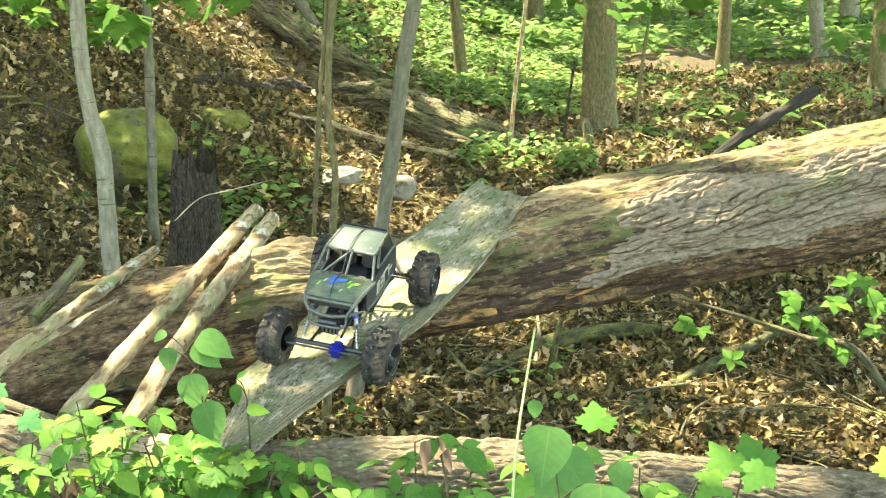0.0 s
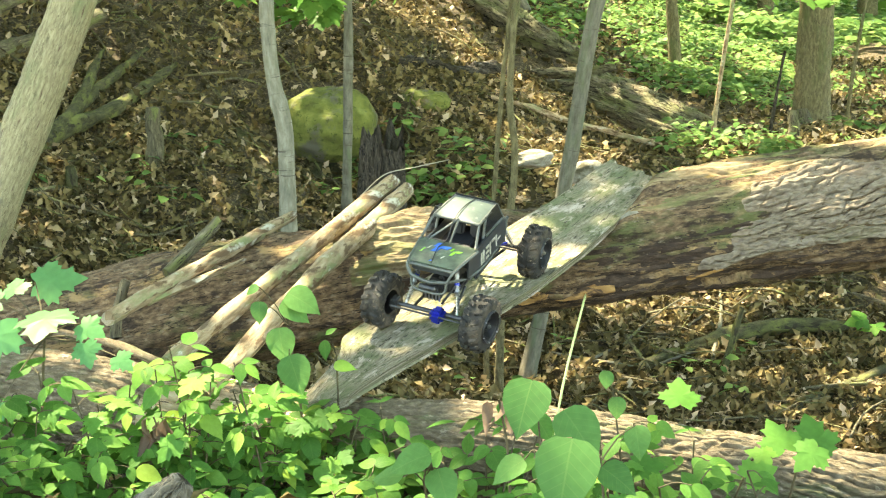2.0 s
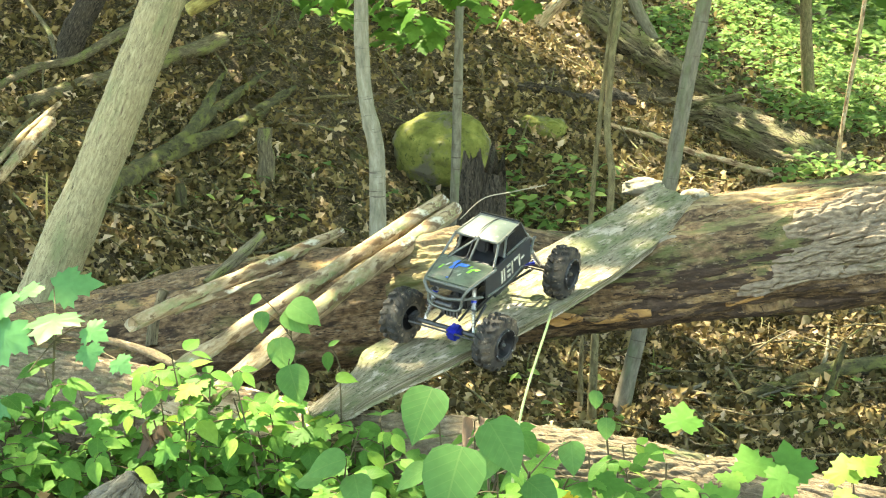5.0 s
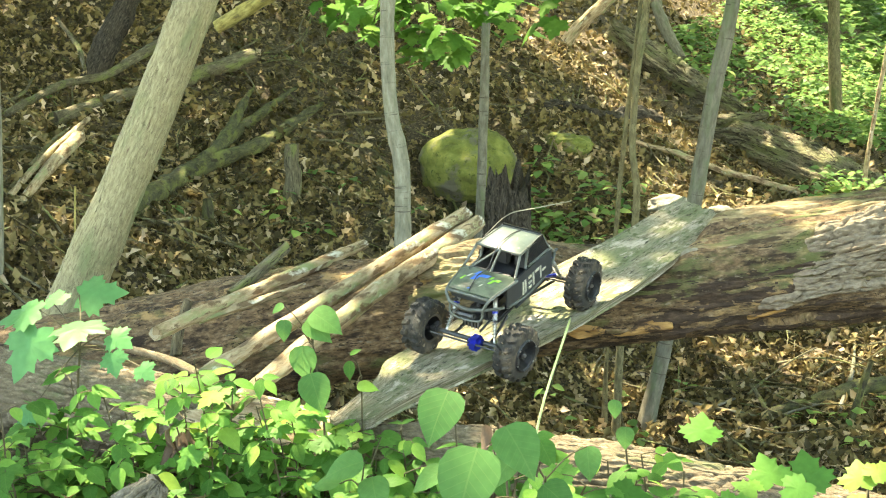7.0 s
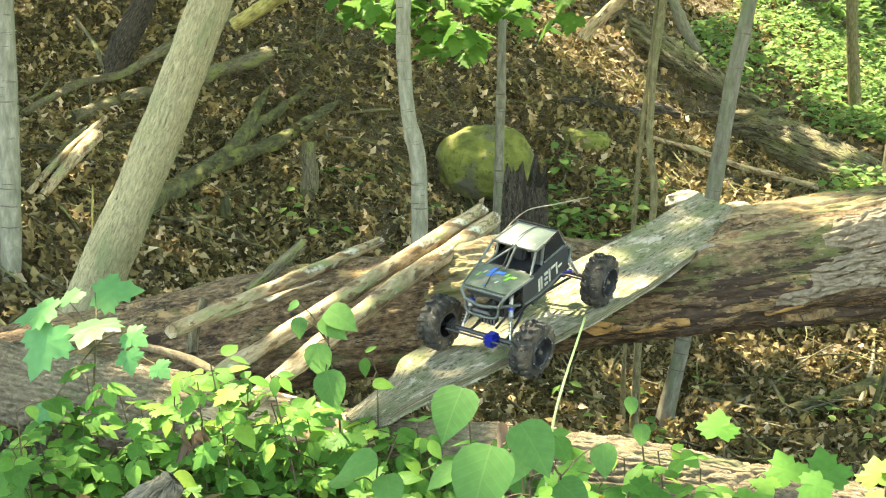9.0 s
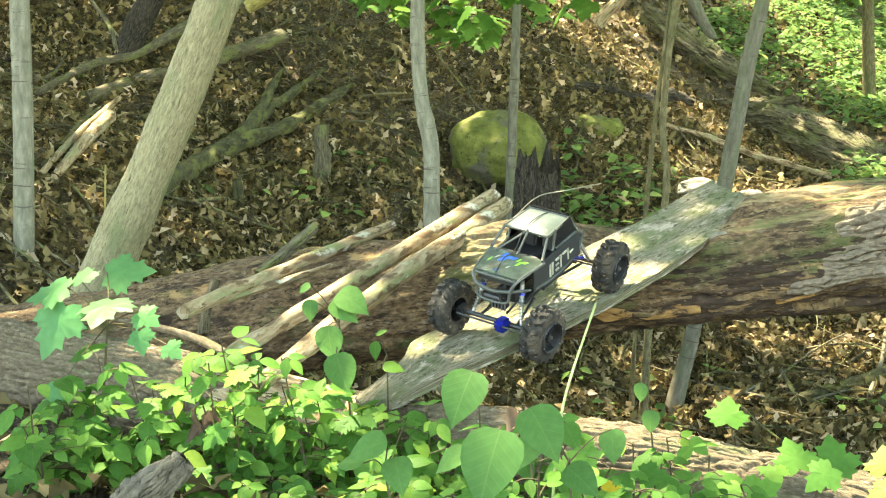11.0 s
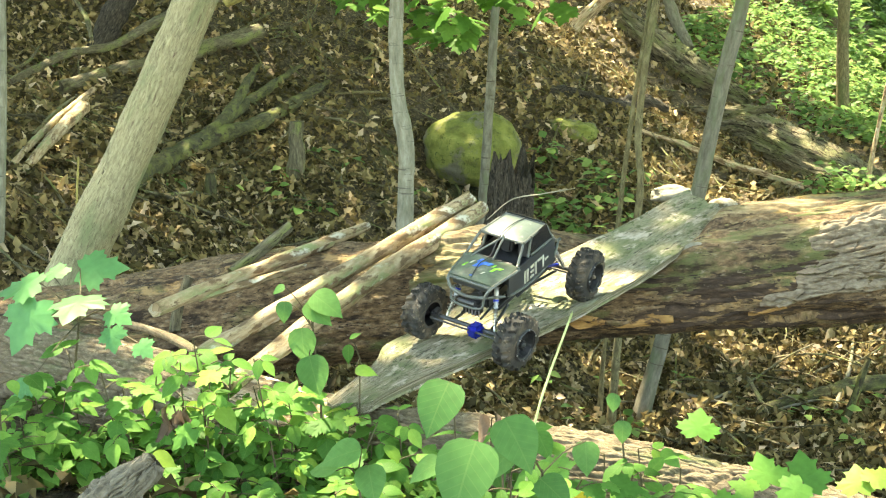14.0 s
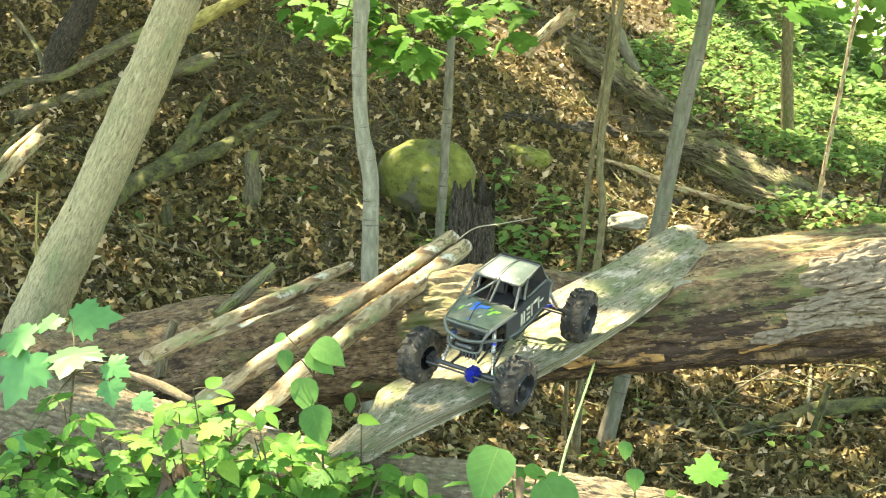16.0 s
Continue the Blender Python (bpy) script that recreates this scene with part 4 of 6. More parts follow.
tube("limb", [(-4.0, 8.45, 0.78, 0.041), (-4.06, 8.9, 0.88, 0.039), (-4.08, 9.3, 0.99, 0.034), (-4.10, 9.95, 1.17, 0.015)], M_MOSSY, forked, n=60, seg=18, bump=knobby(126, 0.008), rough_end=0.01)
pole("tree_stub", [(-3.36, 8.33, 0.30, 0.065), (-3.36, 8.34, 0.55, 0.055), (-3.37, 8.35, 0.85, 0.045)], M_DEAD, "short rotten broken stub on the slope", 138, cat="stump", amount=0.014)
pole("tree_stub", [(-3.53, 7.45, 0.30, 0.045), (-3.52, 7.45, 0.42, 0.04), (-3.53, 7.45, 0.56, 0.03)], M_MOSSY, "small mossy broken stub among the leaves", 139, cat="stump", n=20, amount=0.008)
pole("dead_branch", [(-5.0, 8.0, 0.98, 0.05), (-4.95, 8.6, 1.08, 0.055), (-4.8, 9.2, 1.2, 0.06), (-4.5, 10.0, 1.4, 0.06)], M_DEAD, "dark mossy log lying up the slope behind the leaning tree", 143, amount=0.015)
pole("dead_branch", [(-4.67, 7.0, 1.07, 0.018), (-4.93, 8.0, 1.22, 0.026), (-4.89, 8.5, 1.28, 0.028), (-4.82, 9.0, 1.47, 0.04), (-4.6, 9.6, 1.7, 0.05)], M_DEAD, "arched grey dead branch on the slope", 127, amount=0.006)
pole("dead_branch", [(-3.74, 8.0, 1.62, 0.045), (-3.35, 8.0, 1.83, 0.045), (-2.9, 8.0, 2.05, 0.04)], M_LICHEN, "yellow lichen-covered broken limb hanging above the slope", 128, amount=0.008)
pole("broken_stick", [(-3.79, 5.8, 0.72, 0.018), (-3.95, 6.4, 0.9, 0.02), (-4.08, 7.0, 1.06, 0.016)], M_STICK, "pale broken stick leaning on the bank", 129)
pole("broken_stick", [(-3.72, 5.75, 0.66, 0.02), (-3.85, 6.3, 0.86, 0.035), (-3.95, 6.7, 0.97, 0.04)], M_STICK, "thick pale split stick beside the bank", 130)
pole("dead_branch", [(0.52, 6.75, -0.57, 0.024), (0.72, 7.05, -0.57, 0.034), (1.13, 7.7, -0.56, 0.036), (1.45, 8.1, -0.52, 0.04), (1.75, 8.45, -0.48, 0.042), (2.6, 9.3, -0.3, 0.05)], M_MOSSY, "long mossy branch lying on the gully floor", 131, n=120, seg=24, amount=0.012)
pole("dead_branch", [(-0.12, 7.7, -0.56, 0.03), (0.2, 8.0, -0.49, 0.05), (0.42, 8.22, -0.44, 0.055), (0.72, 8.42, -0.42, 0.052), (1.1, 8.5, -0.42, 0.03)], M_MOSSY, "thick mossy branch among the gully leaves", 132, n=90, seg=24, amount=0.012)
pole("broken_stick", [(0.36, 7.72, -0.6, 0.022), (0.40, 7.78, -0.42, 0.021), (0.46, 7.85, -0.2, 0.016)], M_MOSSY, "mossy stick standing against a gully branch", 145, n=30, amount=0.006)
pole("branch_stub", [(1.05, 6.95, 0.72, 0.02), (1.28, 7.0, 0.88, 0.024), (1.50, 7.1, 1.01, 0.03), (1.77, 7.2, 1.16, 0.026)], M_BLACKWOOD, "blackened broken branch pointing up behind the log", 133, amount=0.01)


# ---- dead leaves, twigs and undergrowth ----
def normals(x, y):
    e = 0.05
    gx = (ground(x + e, y) - ground(x - e, y)) / (2 * e)
    gy = (ground(x, y + e) - ground(x, y - e)) / (2 * e)
    n = np.stack([-gx, -gy, 1 + 0 * gx], -1)
    return n / np.linalg.norm(n, axis=1)[:, None]


def lying(n, tilt, rng):
    """Turns for things that lie on a slope with these normals, each with its own heading and tilt."""
    side = np.cross(np.broadcast_to((0, 1.0, 0), n.shape), n)
    side /= np.linalg.norm(side, axis=1)[:, None]
    base = np.stack([side, np.cross(n, side), n], -1)
    k = len(n)
    return base @ turns_of(rng.uniform(0, 6.28, k), rng.normal(0, tilt, k), rng.normal(0, tilt * 1.3, k))


def litter(name, x0, x1, y0, y1, count, lo, hi, shape, seed, tilt=0.5, wide=1.0):
    rng = np.random.default_rng(seed)
    x, y = rng.uniform(x0, x1, count), rng.uniform(y0, y1, count)
    keep = rng.uniform(-0.9, 0.9, count) < 0.95 + fbm(np.stack([x * 1.1, y * 1.1, 0 * x], 1), 2, seed)
    keep &= (x > -0.5 - 0.82 * y) & (x < 0.7 + 0.29 * y) | (y < 3)
    x, y = x[keep], y[keep]
    z = ground(x, y) + rng.uniform(0.003, 0.05, len(x))
    ob = scatter(name, shape, np.stack([x, y, z], 1), rng.uniform(lo, hi, len(x)), lying(normals(x, y), tilt, rng), M_LITTER, wide)
    return tagged(ob, "thick layer of dry brown oak leaves on the ground", "leaf litter", kind="stuff")


litter("leaf_litter", -7.0, 3.6, 4.2, 9.0, 66000, 0.042, 0.085, OAK, 201, 0.85, 1.0)
litter("leaf_litter", -9.5, 4.5, 9.0, 13.5, 46000, 0.048, 0.098, OAK, 202, 0.85, 1.05)
litter("leaf_litter", -11.0, 7.0, 13.5, 22.0, 42000, 0.05, 0.10, QUAD, 203, 0.7, 1.2)
litter("leaf_litter", -2.2, 1.8, 0.7, 2.9, 1300, 0.05, 0.09, OAK, 204, 0.35)
litter("leaf_litter", -5.0, 5.0, -5.0, 0.7, 5000, 0.06, 0.11, SIMPLE, 205, 0.3)


def twigs():
    rng = np.random.default_rng(211)
    vs, fs, k0 = [], [], 0
    for _ in range(1150):
        x, y = rng.uniform(-5.5, 3.8), rng.uniform(4.5, 13.5)
        h, ln, r = rng.uniform(0, 6.28), rng.uniform(0.15, 0.8), rng.uniform(0.003, 0.011)
        k = 5
        u = np.linspace(-0.5, 0.5, k)
        bend = rng.normal(0, 0.12)
        px = x + np.cos(h) * u * ln - np.sin(h) * bend * ln * u * u * 3
        py = y + np.sin(h) * u * ln + np.cos(h) * bend * ln * u * u * 3
        pz = ground(px, py) + 0.02 + rng.uniform(0, 0.03) + rng.uniform(0, 0.10) * (u + 0.5)
        v, f, _, _ = rings(np.stack([px, py, pz, r * (1 - 0.5 * (u + 0.5))], 1).tolist(), 7, 5)
        vs.append(v)
        fs.append(f + k0)
        k0 += len(v)
    v = np.vstack(vs)
    ob = build("fallen_twigs", v, np.vstack(fs), M_DEAD, uv=v[:, :2])
    tagged(ob, "thin dead twigs strewn over the leaves", "twigs", kind="stuff")


twigs()


def undergrowth(name, x0, x1, y0, y1, count, size, tall, seed, thin=0.0, label="low green woodland seedlings with broad leaves", shape=SIMPLE, wide=1.15, east=1.0):
    rng = np.random.default_rng(seed)
    x, y = rng.uniform(x0, x1, count), rng.uniform(y0, y1, count)
    keep = fbm(np.stack([x * 0.9, y * 0.5, 0 * x], 1), 2, seed) + rng.normal(0, 0.25, count) > thin
    keep &= rng.uniform(0, 1, count) < 1 - (1 - east) * step(0.2, 1.6, x - 0.1 * (y - 14))
    x, y = x[keep], y[keep]
    z = ground(x, y)
    places, sizes, yaw, pitch = [], [], [], []
    for cx, cy, cz in zip(x, y, z):
        k = rng.integers(4, 8)
        h = rng.uniform(0.4, 1.0) * tall
        a = rng.uniform(0, 6.28) + np.arange(k) * 2.4
        for i in range(k):
            d = rng.uniform(0.01, 0.05)
            places.append((cx - math.sin(a[i]) * d, cy + math.cos(a[i]) * d, cz + h * (0.55 + 0.45 * i / k)))
            sizes.append(size * rng.uniform(0.6, 1.2))
            yaw.append(a[i])
            pitch.append(rng.normal(-0.1, 0.3))
    yaw, pitch = np.array(yaw), np.array(pitch)
    ob = scatter(name, shape, np.array(places), sizes, turns_of(yaw, pitch, RNG.normal(0, 0.3, len(yaw))), M_UNDER, wide)
    return tagged(ob, label, "undergrowth", kind="stuff")


undergrowth("undergrowth", -2.2, 8.0, 14.6, 24.0, 5200, 0.105, 0.25, 221, -0.35, east=0.1)
undergrowth("undergrowth", -6.0, 12.0, 23.0, 42.0, 5200, 0.22, 0.5, 222, -0.5, shape=QUAD, wide=1.5, east=0.6)
undergrowth("undergrowth", -0.2, 3.2, 10.5, 13.2, 80, 0.10, 0.2, 223, 0.05)
undergrowth("undergrowth", -2.5, -1.3, 9.4, 10.6, 40, 0.11, 0.25, 224, -0.5)
undergrowth("undergrowth", -1.5, -0.6, 6.6, 8.0, 7, 0.08, 0.3, 225, -0.6)
undergrowth("undergrowth", -5.5, -2.4, 5.0, 10.0, 60, 0.09, 0.12, 226, 0.1)
undergrowth("undergrowth", 0.0, 2.6, 6.2, 8.6, 14, 0.09, 0.14, 227, 0.0)
undergrowth("undergrowth", -0.2, 0.8, 10.9, 11.9, 60, 0.085, 0.30, 229, -1.0, "leafy seedlings in the sun beyond the log")
undergrowth("undergrowth", 1.32, 2.17, 8.6, 9.4, 34, 0.14, 1.53, 228, -1.0, "bright green leafy shrub beyond the log", MAPLE_LITE, 1.0)


# ---- leaf canopy overhead: it shades the ground and lets the sun through in gaps ----
# each opening: a place in the sun and its half-width
OVER_BOARD = [(-0.14, 3.13, 0.95, 0.085), (-0.30, 3.27, 0.96, 0.06), (-0.02, 3.06, 0.92, 0.02), (-0.06, 3.3, 0.97, 0.0), (0.403, 3.53, 1.03, 0.075), (1.0, 3.72, 1.27, 0.16), (0.62, 3.58, 1.1, 0.1), (0.68, 3.52, 1.02, 0.12), (0.95, 3.58, 1.05, 0.18), (1.35, 3.68, 1.12, 0.25), (0.0, 2.42, 0.72, 0.08), (0.24, 2.4, 0.72, 0.06), (0.6, 2.4, 0.72, 0.05)]
OVER_LOG = [(-0.35, 2.66, 0.78, 0.0), (-0.2, 2.9, 1.06, 0.05), (-0.44, 3.22, 0.97, 0.09), (-0.33, 3.3, 0.97, 0.04), (-0.62, 3.15, 0.96, 0.04), (-0.89, 2.88, 0.9, 0.03), (-0.69, 2.6, 0.88, 0.03), (-0.57, 2.7, 0.88, 0.02), (-0.53, 2.42, 0.72, 0.04), (-0.92, 2.6, 0.72, 0.02)]
OVER_SLOPE = [(1.67, 9.0, 1.02, 0.12), (-1.6, 11.2, 0.7, 0.10), (-1.15, 10.6, 0.4, 0.14), (-2.0, 12.3, 1.0, 0.12), (0.59, 8.0, 0.9, 0.12), (-1.0, 9.3, 0.52, 0.2), (-0.55, 8.7, 0.5, 0.15), (1.7, 6.2, 0.25, 0.14), (0.68, 11.8, 0.55, 0.16), (0.2, 11.2, 0.45, 0.12), (1.6, 13.2, 0.35, 0.25), (2.0, 14.6, 0.4, 0.4), (-1.0, 11.0, 0.4, 0.4)]
OVER_BANK = [(-0.6, 10.2, 0.1, 0.35), (-2.4, 13.0, 1.2, 0.45), (-1.7, 12.8, 0.9, 0.35), (-3.0, 14.2, 1.6, 0.4), (-3.95, 6.5, 0.95, 0.05), (0.3, 11.6, 0.3, 0.3), (1.2, 11.8, 0.3, 0.45), (1.8, 9.0, 0.9, 0.3), (2.2, 13.0, 0.4, 0.5), (-2.0, 7.5, 1.6, 0.25), (-2.5, 7.5, 1.7, 0.22), (-1.6, 7.5, 1.65, 0.2), (0.1, 7.2, 1.9, 0.25), (1.6, 6.2, 0.2, 0.2)]
OVER_GULLY = [(-0.75, 7.2, -0.7, 0.05), (-0.35, 7.7, -0.6, 0.04), (-0.1, 7.3, -0.6, 0.03), (0.15, 8.3, -0.5, 0.05), (0.6, 7.5, -0.6, 0.04), (0.9, 8.2, -0.5, 0.05), (0.75, 6.9, -0.58, 0.06), (1.2, 7.0, -0.58, 0.05), (0.0, 9.2, -0.2, 0.08), (0.6, 9.4, -0.2, 0.08), (-0.5, 8.6, -0.4, 0.06), (1.45, 7.3, -0.55, 0.16), (1.75, 8.5, -0.5, 0.18)]
OVER_FLOOR = [(1.75, 7.4, -0.6, 0.16), (1.85, 6.5, -0.6, 0.2), (1.5, 6.1, -0.6, 0.12), (2.15, 7.0, -0.6, 0.25), (1.4, 6.6, -0.6, 0.12), (1.0, 7.6, -0.55, 0.1), (2.2, 6.2, -0.5, 0.25), (0.35, 8.6, -0.4, 0.12), (-0.7, 7.35, -0.55, 0.08), (0.55, 8.9, -0.3, 0.1), (-0.95, 7.9, -0.6, 0.08), (-0.45, 7.6, -0.65, 0.05), (0.35, 7.9, -0.6, 0.03)]
OVER_PLANTS = [(-0.858, 1.99, 0.959, 0.05), (-0.75, 1.95, 0.85, 0.04), (-0.6, 2.1, 0.88, 0.07), (-0.45, 2.1, 0.85, 0.07), (-0.7, 2.0, 0.75, 0.04), (-0.5, 2.15, 0.75, 0.06), (-0.3, 2.2, 0.8, 0.05), (-0.2, 2.1, 0.7, 0.04), (0.0, 2.0, 0.8, 0.04), (0.2, 1.6, 0.95, 0.05), (0.27, 1.15, 1.06, 0.04), (0.36, 2.44, 0.77, 0.05), (0.45, 1.95, 0.85, 0.02), (0.6, 1.9, 0.8, 0.0), (0.7, 1.5, 0.95, 0.04), (0.2, 2.2, 0.8, 0.05), (-0.42, 2.2, 0.96, 0.03)]
OVER_FOREST = [(-0.6, 16.6, 0.8, 0.5), (-1.4, 18.4, 1.2, 0.8), (0.6, 19.5, 0.8, 0.9), (0.2, 23.0, 1.0, 1.2), (2.4, 22.5, 0.9, 1.0), (1.9, 17.2, 0.4, 0.6), (2.8, 19.0, 0.6, 0.6), (1.0, 18.0, 0.6, 0.7), (3.2, 16.0, 0.5, 0.5), (-0.6, 20.0, 0.8, 0.9), (4.0, 21.0, 0.8, 0.9), (-2.0, 19.0, 1.6, 1.2), (1.5, 26.0, 1.0, 1.4), (6.0, 28.0, 1.0, 1.4), (-3.0, 27.0, 2.5, 1.8)]
GAPS = OVER_BOARD + OVER_LOG + OVER_SLOPE + OVER_BANK + OVER_GULLY + OVER_FLOOR + OVER_PLANTS + OVER_FOREST


def canopy():
    rng = np.random.default_rng(231)
    n = 190000
    p = np.stack([rng.uniform(-15, 11, n), rng.uniform(-7, 36, n), rng.uniform(5.2, 9.0, n)], 1)
    clump = fbm(p * 1.0, 3, 232)
    fall = (p[:, 2] - 0.8) / SUN.z
    gx, gy = p[:, 0] - SUN.x * fall, p[:, 1] - SUN.y * fall
    sky_side = p[:, 1] > -0.8
    thick = ((gy < 4.6) & (np.abs(gx) < 3.0)) | ((gx < -1.3) & (gy < 11.5)) | ((gx < 2.4) & (gy < 9.0))
    p = p[((clump + rng.normal(0, 0.25, n) > -0.46) | thick) & sky_side]
    k = len(p)
    size, turn = rng.uniform(0.15, 0.30, k), turns_of(rng.uniform(0, 6.28, k), rng.normal(0, 0.35, k), rng.normal(0, 0.35, k))
    mid = p + turn[:, :, 1] * (size * 0.5)[:, None]
    d = np.array(SUN)
    keep = np.ones(k, bool)
    for x, y, z, r in GAPS:
        q = mid - np.array((x, y, z))
        off = q - (q @ d)[:, None] * d
        keep &= np.linalg.norm(off, axis=1) > r * (1 + 0.3 * vnoise(mid * 2.5 + x, 233)) + size * 0.36
    flat = (np.array([(0, 0, 0), (0.28, 0.45, 0.02), (0, 1, -0.05), (-0.28, 0.5, 0.02)]), [[0, 1, 2, 3]])
    ob = scatter("tree_canopy", flat, p[keep], size[keep], turn[keep], M_CROWN, 1.35)
    tagged(ob, "green leaf canopy of the forest overhead", "tree canopy", kind="stuff")


canopy()


# ---- far forest ----
def far_forest():
    rng = np.random.default_rng(241)
    spots = [(5.2, 24.0, 0.13), (3.2, 21.0, 0.10), (2.6, 30.0, 0.2), (7.0, 30.0, 0.22), (4.3, 33.0, 0.18), (0.6, 29.0, 0.16), (9.0, 27.0, 0.2), (-1.6, 27.0, 0.15), (-4.2, 26.0, 0.16), (6.3, 19.5, 0.09), (11.5, 36.0, 0.25), (1.8, 37.0, 0.22), (-2.8, 35.0, 0.2), (5.6, 40.0, 0.2), (8.6, 40.0, 0.2), (-7.5, 20.0, 0.16), (-6.6, 14.0, 0.10), (4.6, 17.5, 0.11)]
    for i, (x, y, r) in enumerate(spots):
        z = gz(x, y)
        tree("forest_tree", [(x, y, z + 0.1, r), (x + rng.normal(0, 0.05), y, z + 1.5, r * 0.93), (x + rng.normal(0, 0.12), y, z + 3.2, r * 0.86)], M_TRUNK2 if i % 3 else M_TRUNK, "tall straight forest tree standing far up the slope", 300 + i, n=50, seg=14, amount=0.01)
    n = 26000
    p = np.stack([rng.uniform(-22, 26, n), rng.uniform(30, 58, n), rng.uniform(0.3, 9.0, n)], 1)
    p[:, 2] += ground(p[:, 0], p[:, 1]) * 0.8
    keep = fbm(p * 0.45, 3, 242) + rng.normal(0, 0.3, n) > -0.15
    p = p[keep]
    k = len(p)
    flat = (np.array([(0, 0, 0), (0.3, 0.45, 0.02), (0, 1, -0.05), (-0.3, 0.5, 0.02)]), [[0, 1, 2, 3]])
    ob = scatter("distant_foliage", flat, p, rng.uniform(0.35, 0.8, k), turns_of(rng.uniform(0, 6.28, k), rng.normal(0, 0.6, k), rng.normal(0, 0.6, k)), M_CROWN)
    tagged(ob, "bright green leaves of distant forest trees", "foliage", kind="stuff")


far_forest()

# ---- leaf pieces: meshes shared by the leaves of the plants ----


def leaf_data(name, shape, mat):
    v, f = shape
    me = bpy.data.meshes.new(name)
    me.from_pydata(v.tolist(), [], f)
    me.polygons.foreach_set("use_smooth", np.ones(len(me.polygons), bool))
    me.materials.append(mat)
    return me


D_OVATE, D_ROUND, D_MAPLE = [leaf_data("leaf", q, M_LEAF) for q in (OVATE, OVATE_B, OVATE_C)], leaf_data("leaf", ROUND, M_BROAD), leaf_data("leaf", MAPLE, M_MAPLE)
D_CANOPY = leaf_data("leaf", MAPLE, M_CANOPYLEAF)
D_SEEDLING = leaf_data("leaf", MAPLE, leafy("green_seedling_leaf", GREEN, 0.45, 0.55, island=False, grain=5.0))
D_YELLOW, D_BROWN = leaf_data("leaf", OVATE, M_YELLOW), leaf_data("leaf", leaf_mesh([(0.0, 0.0), (0.16, 0.2), (0.2, 0.5), (0.12, 0.8), (0.0, 1.0)], 0.9, 1.1), M_BROWNLEAF)


def add_leaf(parent, data, place, size, yaw, pitch, roll, lift=0.0):
    """One leaf: its stalk at the place, pointing along its heading."""
    ob = new("leaf", data[int(place[0] * 7919 + place[2] * 104729) % len(data)] if isinstance(data, list) else data)
    ob.parent = parent
    ob.matrix_local = Matrix.Translation(place) @ Matrix.Rotation(lift, 4, "X") @ Matrix.Rotation(yaw, 4, "Z") @ Matrix.Rotation(pitch, 4, "X") @ Matrix.Rotation(roll, 4, "Y") @ Matrix.Scale(size, 4)
    return ob


def set_leaf(parent, data, centre, size, yaw, pitch, roll, lift):
    """One leaf whose middle lies at the given place."""
    turn = Matrix.Rotation(lift, 3, "X") @ Matrix.Rotation(yaw, 3, "Z") @ Matrix.Rotation(pitch, 3, "X")
    q = Vector(centre) - turn @ Vector((0, 0.45 * size, 0))
    add_leaf(parent, data, q, size, yaw, pitch, roll, lift)
    return q


def shrub(name, top, data, twigs_, size, label, seed, reach=0.13, stem=0.0022, odd=None):
    """A small plant: a stem that ends under its crown, and flat sprays of paired leaves that lean to the light."""
    rng = random.Random(seed)
    tx, ty, tz = top
    bx, by = tx + rng.uniform(-0.06, 0.06), ty + rng.uniform(-0.02, 0.08)
    bz = gz(bx, by)
    root = new(name)
    root.location = (bx, by, bz)
    h = Vector((tx - bx, ty - by, tz - bz - 0.02))
    side = Vector((rng.uniform(-1, 1), rng.uniform(-1, 1), 0)) * 0.03
    line = [Vector((0, 0, -0.03)), h * 0.35 + side, h * 0.7 + side * 0.6, h]
    tube("stem", [(*p, stem * (1.3 - 0.22 * i)) for i, p in enumerate(line)], M_STEM, root, n=14, seg=6)
    c, _ = curve([tuple(p) for p in line], 50)
    a = rng.uniform(0, 6.28)
    for i in range(twigs_):
        u = 0.30 + 0.70 * (i + 1) / twigs_
        p = Vector(c[min(49, int(u * 49))])
        a += 2.4 + rng.uniform(-0.5, 0.5)
        way = Vector((-math.sin(a), math.cos(a), rng.uniform(-0.05, 0.30)))
        long = reach * rng.uniform(0.55, 1.1) * (1.35 - 0.75 * u)
        end = p + way * long
        tube("twig", [(*p, stem * 0.6), (*(p + way * long * 0.5 + Vector((0, 0, 0.006))), stem * 0.5), (*end, stem * 0.35)], M_STEM, root, n=6, seg=5)
        pairs = 1 if long < 0.05 else (2 if long < 0.10 else 3)
        tilt = rng.uniform(0.15, 0.75)
        for j in range(pairs):
            q = p + way * long * ((j + 0.75) / (pairs + 0.1)) + Vector((0, 0, 0.004))
            s = size * (0.55 + 0.35 * (j + 1) / pairs) * rng.uniform(0.75, 1.3)
            for turn_ in (-1, 1):
                if rng.random() < 0.12:
                    continue
                d = odd if odd is not None and i == twigs_ // 2 and j == 0 else data
                add_leaf(root, d, q, s * rng.uniform(0.85, 1.1), a + turn_ * rng.uniform(0.8, 1.25), rng.uniform(-0.45, 0.1), turn_ * 0.15 + rng.uniform(-0.3, 0.3), tilt + rng.uniform(-0.15, 0.15))
        add_leaf(root, data, end, size * rng.uniform(0.85, 1.35), a + rng.uniform(-0.3, 0.3), rng.uniform(-0.5, 0.0), rng.uniform(-0.3, 0.3), tilt)
    return tagged(root, label, "plant", group="undergrowth plants by the camera")


